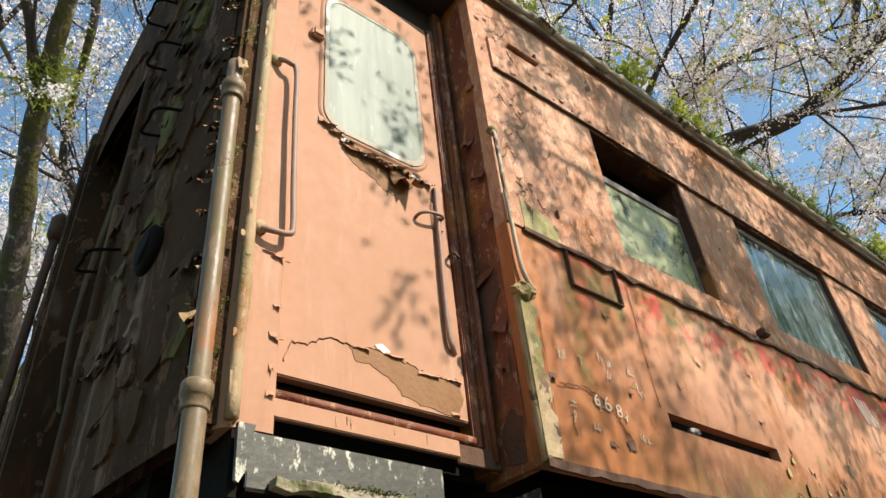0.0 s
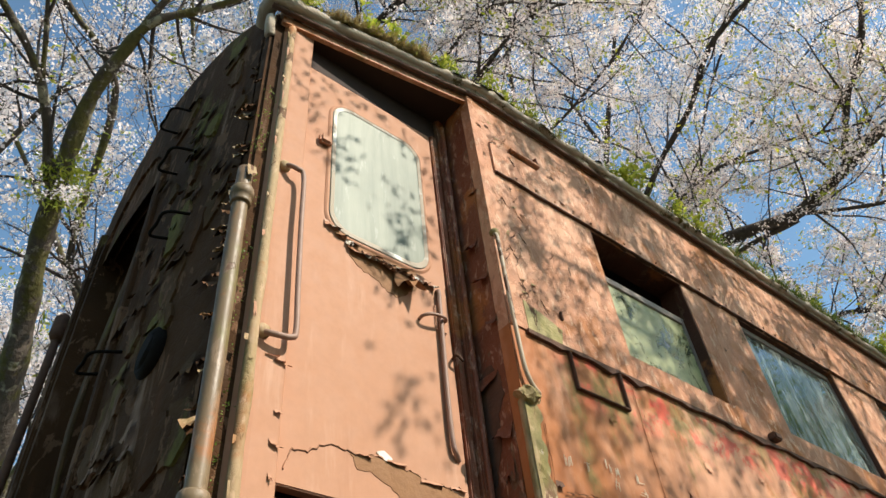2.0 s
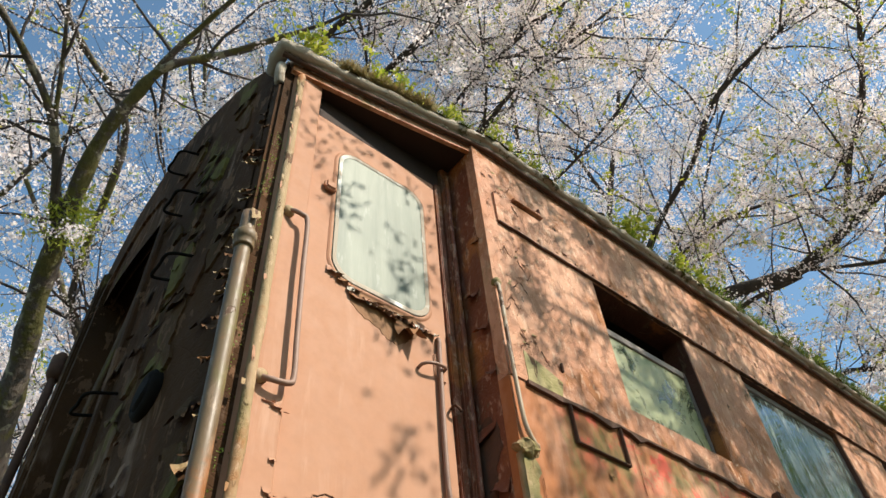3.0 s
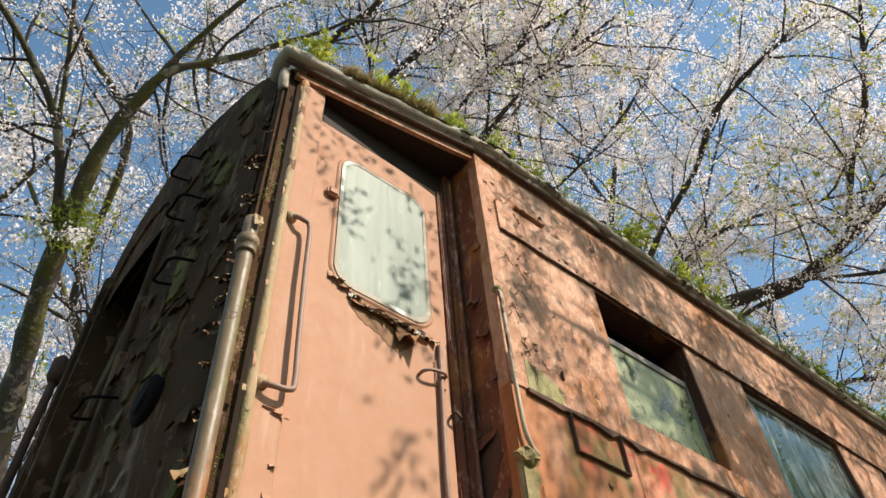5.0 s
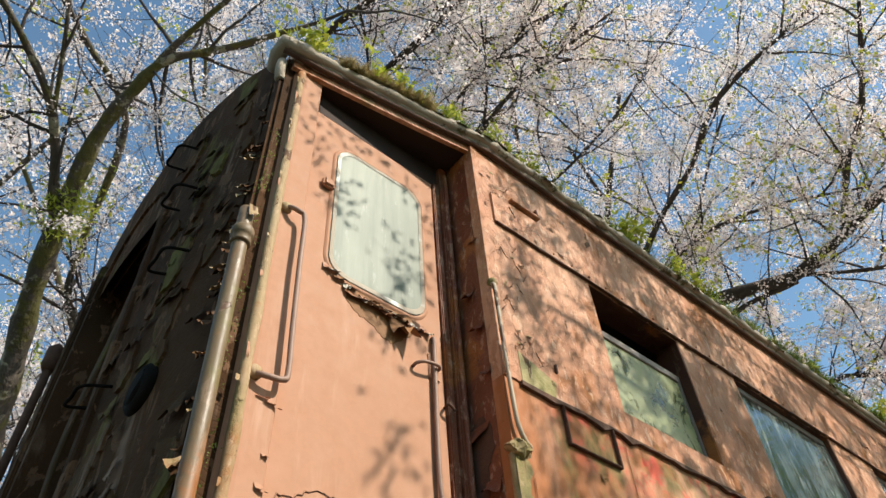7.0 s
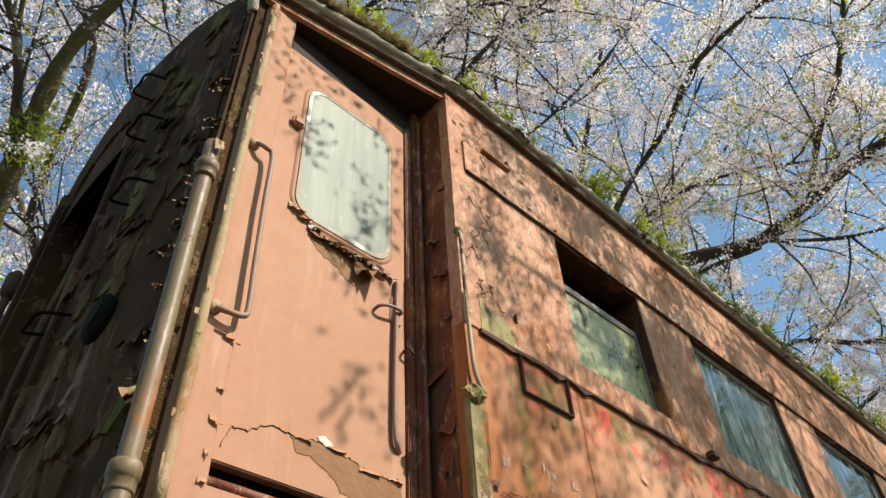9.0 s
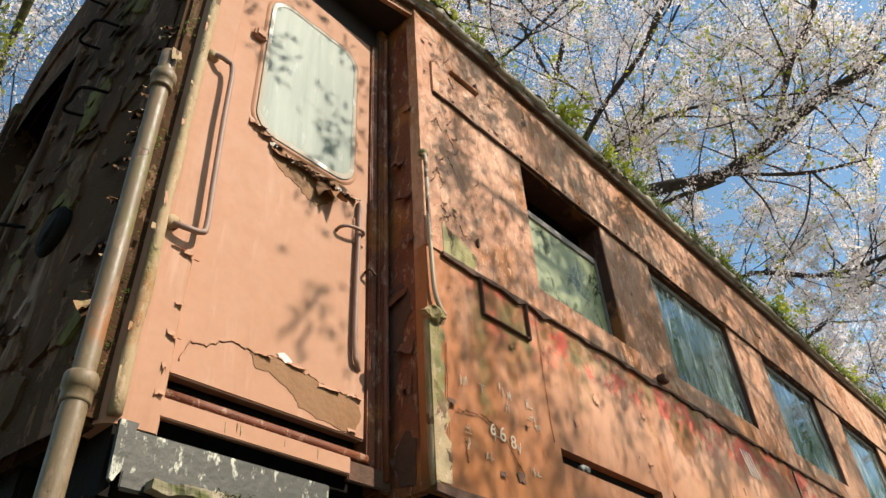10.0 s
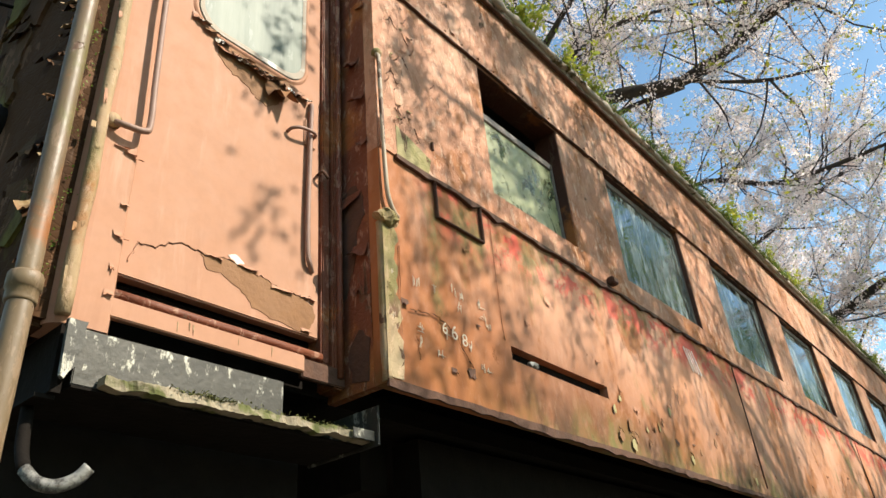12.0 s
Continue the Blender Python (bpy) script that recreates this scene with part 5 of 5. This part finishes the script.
grow("cherry_tree", "dark-limbed cherry tree arching over the coach roof", [
    [(1.2, 5.2, -0.6, 0.22), (1.1, 4.6, 3.0, 0.16), (0.9, 3.6, 6.0, 0.10), (0.76, 2.35, 7.54, 0.060), (0.97, 1.23, 7.95, 0.050), (1.14, 0.13, 8.18, 0.031)],
    [(0.9, 3.6, 6.0, 0.07), (0.18, 2.17, 7.79, 0.05), (0.32, 1.35, 8.09, 0.05), (0.37, 0.85, 8.24, 0.031)],
    [(0.7, 2.3, 7.5, 0.03), (0.70, 1.91, 7.77, 0.025), (0.17, 1.4, 8.11, 0.019)],
    [(1.1, 4.2, 4.5, 0.07), (1.58, 2.01, 7.4, 0.034), (1.71, 0.8, 7.81, 0.026), (1.93, -0.18, 7.92, 0.019)],
    [(1.1, 4.2, 4.5, 0.07), (1.98, 1.51, 7.44, 0.038), (2.06, 0.76, 7.66, 0.031), (2.26, -0.3, 7.77, 0.019)],
    [(1.98, 1.51, 7.44, 0.025), (1.72, 1.14, 7.7, 0.019), (1.15, 0.6, 8.08, 0.013)],
    [(1.98, 2.6, 6.2, 0.03), (2.78, 1.54, 6.95, 0.025), (2.9, 0.57, 7.23, 0.019), (2.83, -0.09, 7.42, 0.013)],
], 32, bark=LIMB, branches=6.5, reach=1.5, bloom=6.5, leaves=0.3, petal=0.013, thick=0.75)
grow("cherry_tree", "cherry tree with a heavy dark limb above the coach", [
    [(5.2, 5.4, -0.6, 0.24), (5.0, 4.6, 3.0, 0.18), (4.9, 3.2, 5.4, 0.135), (4.98, 1.78, 6.31, 0.115), (5.29, 0.85, 6.37, 0.099), (5.49, 0.3, 6.32, 0.092), (5.5, -0.36, 6.44, 0.078), (5.45, -0.89, 6.56, 0.071), (5.41, -1.73, 6.59, 0.057), (5.35, -2.53, 6.53, 0.042)],
    [(4.9, 3.2, 5.4, 0.07), (4.48, 1.38, 7.02, 0.05), (4.29, 0.38, 7.51, 0.042), (4.03, -0.31, 7.84, 0.042), (3.97, -1.58, 7.93, 0.021)],
    [(4.9, 2.6, 5.6, 0.05), (5.32, 1.08, 6.2, 0.042), (5.53, 0.31, 6.26, 0.035)],
    [(5.5, -0.36, 6.44, 0.05), (5.14, -0.82, 6.89, 0.042), (4.84, -1.32, 7.21, 0.042), (3.91, -2.14, 7.93, 0.021)],
    [(5.49, 0.3, 6.32, 0.028), (5.81, -0.42, 6.05, 0.028), (5.95, -1.08, 5.91, 0.014)],
    [(4.7, 2.4, 6.2, 0.04), (4.73, 1.22, 6.85, 0.028), (4.92, 0.26, 6.96, 0.028), (5.39, -0.96, 6.63, 0.014)],
], 33, bark=LIMB, branches=6.0, reach=1.5, bloom=6, leaves=0.5, petal=0.014, thick=0.78)
grow("cherry_tree", "blossoming cherry tree farther along the coach", [
    [(10.6, 5.4, -0.6, 0.22), (10.6, 4.0, 2.8, 0.15), (10.82, 0.87, 4.73, 0.070), (10.81, 0.05, 5.12, 0.061), (10.66, -1.57, 5.65, 0.041)],
    [(10.6, 4.0, 2.8, 0.10), (8.53, 1.81, 6.6, 0.040), (9.04, 0.09, 6.54, 0.038), (9.12, -1.79, 6.54, 0.019)],
    [(10.6, 4.0, 2.8, 0.10), (11.2, 2.6, 6.0, 0.05), (11.6, 0.5, 7.4, 0.03), (11.8, -1.0, 8.0, 0.02)],
], 34, bark=LIMB, branches=7, reach=1.6, bloom=7, petal=0.018, leaves=0.4)


grow("cherry_tree", "tall cherry tree spreading high blossom over the coach", [
    [(7.0, 5.8, -0.6, 0.22), (6.8, 5.0, 3.5, 0.16), (6.4, 3.8, 7.0, 0.09), (5.6, 2.2, 9.6, 0.045), (4.6, 0.6, 11.0, 0.02)],
    [(6.6, 4.4, 5.4, 0.07), (4.0, 2.6, 8.6, 0.040), (2.4, 1.2, 9.8, 0.025), (1.2, 0.2, 10.4, 0.012)],
    [(6.4, 3.8, 7.0, 0.06), (7.4, 2.0, 9.4, 0.035), (7.8, 0.4, 10.4, 0.022), (7.6, -1.2, 10.8, 0.012)],
    [(5.6, 2.2, 9.6, 0.03), (3.6, 2.0, 11.2, 0.018), (2.0, 2.2, 12.0, 0.010)],
    [(7.4, 2.0, 9.4, 0.025), (6.2, 0.2, 10.2, 0.018), (5.6, -1.4, 10.4, 0.010)],
], 35, bark=LIMB, branches=4.5, reach=1.9, twigs=5, twig=0.55, bloom=6, petal=0.019, spread=0.06, per=9, leaves=0.4)


def far_tree(x, y, h, seed, bloom=5, branches=4.0):
    """A whole cherry tree with a spreading crown."""
    r = np.random.default_rng(seed)
    limbs = [[(x, y, -0.6, 0.24), (x + r.uniform(-0.2, 0.2), y, h * 0.2, 0.19), (x + r.uniform(-0.3, 0.3), y - 0.2, h * 0.45, 0.13), (x + r.uniform(-0.6, 0.6), y - 0.4, h * 0.75, 0.07), (x, y - 0.5, h, 0.02)]]
    for k in range(9):
        a = 2 * math.pi * (k + r.uniform(-0.3, 0.3)) / 9
        z0 = h * r.uniform(0.22, 0.55)
        ln = h * r.uniform(0.35, 0.5)
        limbs.append([(x, y - 0.1, z0, 0.08), (x + ln * 0.4 * math.cos(a), y + ln * 0.4 * math.sin(a), z0 + ln * 0.30, 0.055), (x + ln * 0.75 * math.cos(a), y + ln * 0.75 * math.sin(a), z0 + ln * 0.62, 0.035), (x + ln * math.cos(a), y + ln * math.sin(a), z0 + ln * 0.8, 0.015)])
    return grow("cherry_tree", "cherry tree in full white blossom behind the coach", limbs, seed, branches=branches, reach=1.7, twigs=5, twig=0.6, bloom=bloom, petal=0.026, leaves=0.3, per=6, spread=0.07)


far_tree(-3.2, 9.0, 11, 41, 6, 4.0)
far_tree(2.2, 8.4, 12, 42)
far_tree(7.2, 7.6, 11, 43)
far_tree(14.5, 5.8, 11, 44, 10, 5.0)
far_tree(20.5, 3.5, 10, 45, 10, 5.0)
far_tree(27.0, 4.5, 12, 46, 6, 4.0)

# the tree in front of the lit side, which throws the dappled shade
# leaf sprays added out of view, without twigs, to cast blobs on the door
shade_sprays = [(0.59, -2.04, 4.44), (0.53, -2.0, 4.46), (0.66, -2.04, 4.42), (0.62, -2.0, 4.62), (0.59, -2.04, 4.87), (0.64, -2.04, 4.80), (0.36, -2.04, 5.0), (0.66, -2.05, 4.70), (0.89, -2.6, 4.5), (0.80, -2.62, 4.52), (0.95, -2.6, 4.42), (0.78, -2.6, 4.42)] * 2 
shade_sprays += [(a + 0.876, -2.0, c + 2.08) for a, c in ((-0.79, 3.27), (-0.76, 3.12), (-0.73, 2.98), (-0.66, 3.25), (-0.64, 3.05), (-0.62, 2.90), (-0.56, 2.76), (-0.52, 2.78), (-0.50, 3.22), (-0.36, 3.20), (-0.24, 3.14), (-0.13, 3.02), (-0.12, 2.84), (-0.13, 2.62), (-0.34, 2.29))] * 2
grow("cherry_tree", "cherry tree whose leafy boughs shade the coach side", [
    [(8.2, -7.0, -0.6, 0.22), (7.4, -5.8, 2.4, 0.16), (5.4, -4.0, 4.7, 0.09), (3.2, -3.1, 5.3, 0.055), (1.6, -2.7, 5.2, 0.03), (1.1, -2.6, 5.0, 0.010)],
    [(5.4, -4.0, 4.7, 0.06), (4.4, -2.9, 4.6, 0.04), (2.8, -2.4, 4.5, 0.025), (1.5, -2.25, 4.55, 0.012)],
    [(7.4, -5.8, 2.4, 0.09), (7.6, -4.0, 4.6, 0.05), (9.4, -3.2, 5.4, 0.03), (11.0, -3.0, 5.8, 0.015)],
    [(5.4, -4.0, 4.7, 0.05), (5.0, -3.2, 5.8, 0.03), (3.4, -2.9, 6.4, 0.02)],
    [(3.2, -3.1, 5.3, 0.03), (2.3, -2.9, 5.7, 0.018), (1.3, -2.7, 5.85, 0.008)],
    [(5.4, -4.0, 4.7, 0.05), (4.6, -3.2, 5.4, 0.03), (3.0, -2.9, 5.65, 0.012)],
    [(7.6, -4.0, 4.6, 0.04), (6.4, -3.2, 5.2, 0.025), (5.0, -2.9, 5.5, 0.012)],
    [(3.2, -3.1, 5.3, 0.016), (2.4, -3.1, 4.98, 0.010), (1.75, -3.05, 4.78, 0.006), (1.3, -3.0, 4.62, 0.004)],
    [(3.2, -3.1, 5.3, 0.012), (2.5, -3.1, 5.10, 0.008), (1.9, -3.05, 5.00, 0.005), (1.35, -3.0, 4.90, 0.003)],
    [(5.4, -4.0, 4.7, 0.05), (4.2, -3.6, 4.3, 0.03), (2.6, -3.4, 4.4, 0.015)],
], 51, branches=8.5, reach=0.75, twigs=10, twig=0.3, bloom=5, petal=0.015, spread=0.07, per=5, leaves=0.9, lift=0.0, sprays=shade_sprays, leaf=0.022, leaf_spread=0.042, fine=0.5, thick=0.5)

# a second tree, added out of view close to the coach: its small tight clusters dapple the upper side
grow("cherry_tree", "added unseen cherry tree whose blossom clusters dapple the coach side", [
    [(9.8, -5.6, -0.6, 0.20), (9.0, -4.6, 2.8, 0.14), (7.0, -3.0, 5.0, 0.06), (4.8, -2.1, 5.25, 0.022), (3.2, -2.0, 5.15, 0.014), (2.0, -1.95, 5.10, 0.010), (0.86, -1.9, 5.05, 0.005)],
    [(7.0, -3.0, 5.0, 0.04), (4.4, -2.2, 4.95, 0.016), (2.6, -2.05, 4.75, 0.011), (1.6, -2.0, 4.70, 0.008), (0.90, -2.0, 4.62, 0.005)],
    [(2.6, -2.05, 4.75, 0.009), (1.7, -2.1, 4.45, 0.007), (0.95, -2.1, 4.36, 0.004)],
], 57, branches=7.5, reach=0.42, twigs=12, twig=0.17, bloom=4.6, petal=0.0125, spread=0.017, per=8, leaves=0.25, lift=0.0, leaf=0.02, leaf_spread=0.03, fine=0.5, thick=0.5)


def broadleaf(x, y, h, width, seed):
    """A green tree of the wood behind the viewer: most are seen only in the window panes, others are added to block sky
    light.
    """
    r = np.random.default_rng(seed)
    tree = thing("broadleaf_tree", "green-leaved woodland tree out of view, for window reflections and to block sky light", "tree", (x, y, -0.6), "woodland trees")
    tv, tf, spots = [], [], []
    tube_data([(0, 0, 0), (0.1, 0, h * 0.3), (0, 0.1, h * 0.6), (0.05, 0, h * 0.95)], [0.2, 0.16, 0.1, 0.02], 9, tv, tf)
    for k in range(26):
        a, z = r.uniform(0, 2 * math.pi), h * r.uniform(0.12, 0.95)
        ln = width * r.uniform(0.4, 1.0) * (1.1 - 0.6 * z / h)
        tip = np.array([ln * math.cos(a), ln * math.sin(a), z + ln * 0.3])
        root = np.array([0, 0, z * 0.9])
        tube_data([root, (root + tip) / 2 + (0, 0, 0.1), tip], [0.05, 0.03, 0.01], 5, tv, tf)
        for s in range(int(26 * ln)):
            spots.append(root + (tip - root) * r.uniform(0.25, 1.1) + r.normal(0, 0.28, 3))
    mesh_part("trunk", tv, tf, BARK, tree)
    tagged(leaf_mesh("crown", spots, 9, 0.16, 0.075, GREEN, tree, seed + 1, "dense green leaves", 0.5), kind="stuff")
    return tree


# the three at x below -6 are added to darken the end wall
for k, (x, y, h, w) in enumerate(((-3.5, -7.5, 8, 2.6), (1.0, -9.5, 9, 3.0), (5.0, -10.5, 9, 3.0), (12.8, -6.8, 17, 4.6), (17, -6.5, 15, 3.6), (20, -6.2, 14, 3.4), (25, -6.5, 14, 3.4), (31, -6.5, 14, 3.6), (-7.0, -4.0, 8, 2.6), (-8.0, 0.5, 9, 2.8), (-8.2, 5.0, 9, 2.6), (38, -7, 14, 4))):
    broadleaf(x, y, h, w, 60 + 3 * k)

# ---- growth on the roof edge ----
def blades(name, spots, n, length, width, material, parent, seed, lean=0.5, up=1.0):
    """Grass blades: bent strips of two pieces."""
    r = np.random.default_rng(seed)
    verts, faces = [], []
    for s in spots:
        for k in range(n):
            p = np.array(s) + r.normal(0, 0.012, 3) * (1, 1, 0.2)
            d = np.array([r.normal(0, lean), r.normal(-0.15, lean), up * r.uniform(0.4, 1.0)])
            d /= np.linalg.norm(d)
            ln = length * r.uniform(0.4, 1.2)
            side = np.cross(d, r.normal(0, 1, 3))
            side = side / np.linalg.norm(side) * width * r.uniform(0.6, 1.2)
            mid, tip = p + d * ln * 0.55, p + d * ln + np.array([0, -0.12, -0.25]) * ln
            b = len(verts)
            verts += [tuple(p - side), tuple(p + side), tuple(mid + side * 0.8), tuple(mid - side * 0.8), tuple(tip)]
            faces += [(b, b + 1, b + 2, b + 3), (b + 3, b + 2, b + 4)]
    return mesh_part(name, verts, faces, material, parent, smooth=False)


r = np.random.default_rng(71)
edge = [(x, edge_y(x) - 0.045 + abs(r.normal(0, 0.025)), EAVE + 0.034) for x in np.concatenate([r.uniform(-0.45, -0.25, 40), r.uniform(-0.25, 1.9, 70), r.uniform(1.9, 14, 1500)])]
tagged(blades("eave_grass", edge, 9, 0.085, 0.0026, GREEN, None, 72), "low green grass and moss along the roof edge", "grass", kind="stuff")
tagged(blades("dry_eave_grass", [e for e in edge if r.random() < 0.5] + [(x, edge_y(x) - 0.05, EAVE + 0.030) for x in r.uniform(-0.66, -0.22, 260)], 9, 0.065, 0.0020, STRAW, None, 73), "dry straw-coloured grass along the roof edge", "grass", kind="stuff")
v, f = [], []
for x in np.concatenate([r.uniform(-0.7, 2.0, 60), r.uniform(2.0, 16, 900)]):
    c = np.array([x, edge_y(x) - 0.052 + abs(r.normal(0, 0.02)), EAVE + 0.016 + r.uniform(-0.016, 0.014)])
    b, s = len(v), r.uniform(0.008, 0.028)
    for k in range(8):
        a = 2 * math.pi * k / 8
        q = s * r.uniform(0.7, 1.3)
        v.append(tuple(c + (q * 1.5 * math.cos(a), q * 0.8 * math.sin(a), -0.3 * s)))
    v.append(tuple(c + (0, 0, s * 0.9)))
    f += [(b + k, b + (k + 1) % 8, b + 8) for k in range(8)]
tagged(mesh_part("eave_moss", v, f, MOSS), "dark green moss cushions on the roof edge", "moss", kind="stuff")


def weed(x, size, seed, n=34):
    """A small leafy weed rooted in the gutter."""
    q = np.random.default_rng(seed)
    at = (x, edge_y(x) - 0.040, EAVE + 0.03)
    ob = thing("roof_weed", "bright yellow-green weed growing on the roof edge", "weed", at, "roof weeds")
    sv, sf, spots = [], [], []
    for k in range(7):
        d = np.array([q.normal(0, 0.6), q.normal(-0.3, 0.4), q.uniform(0.5, 1.1)]) * size
        tube_data([(0, 0, 0), d * 0.5 + (0, 0, 0.01), d], [0.0025, 0.002, 0.001], 4, sv, sf)
        for s in range(n // 7):
            spots.append(d * q.uniform(0.35, 1.05))
    tagged(mesh_part("stem", sv, sf, GRASS, ob), kind="stuff")
    tagged(leaf_mesh("foliage", spots, 3, 0.012 + 0.05 * size, 0.10 * size + 0.006, GRASS, ob, seed + 1, "", 0.5), kind="stuff")
    return ob


for k, (x, s) in enumerate(((-0.84, 0.13), (-0.78, 0.10), (-0.47, 0.12), (-0.40, 0.12), (-0.34, 0.08), (-0.15, 0.07), (0.10, 0.06), (0.22, 0.07), (0.36, 0.06), (1.02, 0.12), (1.10, 0.15), (1.18, 0.12), (1.55, 0.10), (1.68, 0.14), (1.80, 0.12), (3.0, 0.10), (3.9, 0.16), (4.05, 0.18), (4.9, 0.12), (5.6, 0.15), (6.4, 0.14), (7.6, 0.15), (8.8, 0.14), (10.2, 0.16))):
    weed(x, s, 200 + 5 * k)
# moss on the step
tagged(blades("step_moss", [(x, 0.105 + r.uniform(0, 0.02), 1.236) for x in np.concatenate([r.uniform(-0.56, -0.40, 60), r.uniform(-0.5, -0.02, 70)])], 10, 0.011, 0.0014, MOSS, None, 75, 0.9), "yellow-green moss on the wooden step", "moss", kind="stuff")
# moss in the crack between pipe and corner
r = np.random.default_rng(77)
tagged(leaf_mesh("corner_moss", [(-0.845 + 0.01 * r.normal(), 0.17 + 0.010 * r.normal(), z) for z in r.uniform(1.40, 3.0, 90)], 5, 0.008, 0.0034, GREEN, None, 78), "small green moss leaves in the corner crack", "moss", kind="stuff")

# fern-like green growth in the fork of the tree beside the coach end
r = np.random.default_rng(81)
tagged(leaf_mesh("fork_fern", [np.array((-1.20, 2.93, 5.0)) + r.normal(0, 1, 3) * (0.09, 0.09, 0.13) for _ in range(90)], 9, 0.04, 0.028, GRASS, None, 82, "", 0.3), "bright green fern growing in a tree fork", "fern", kind="stuff")
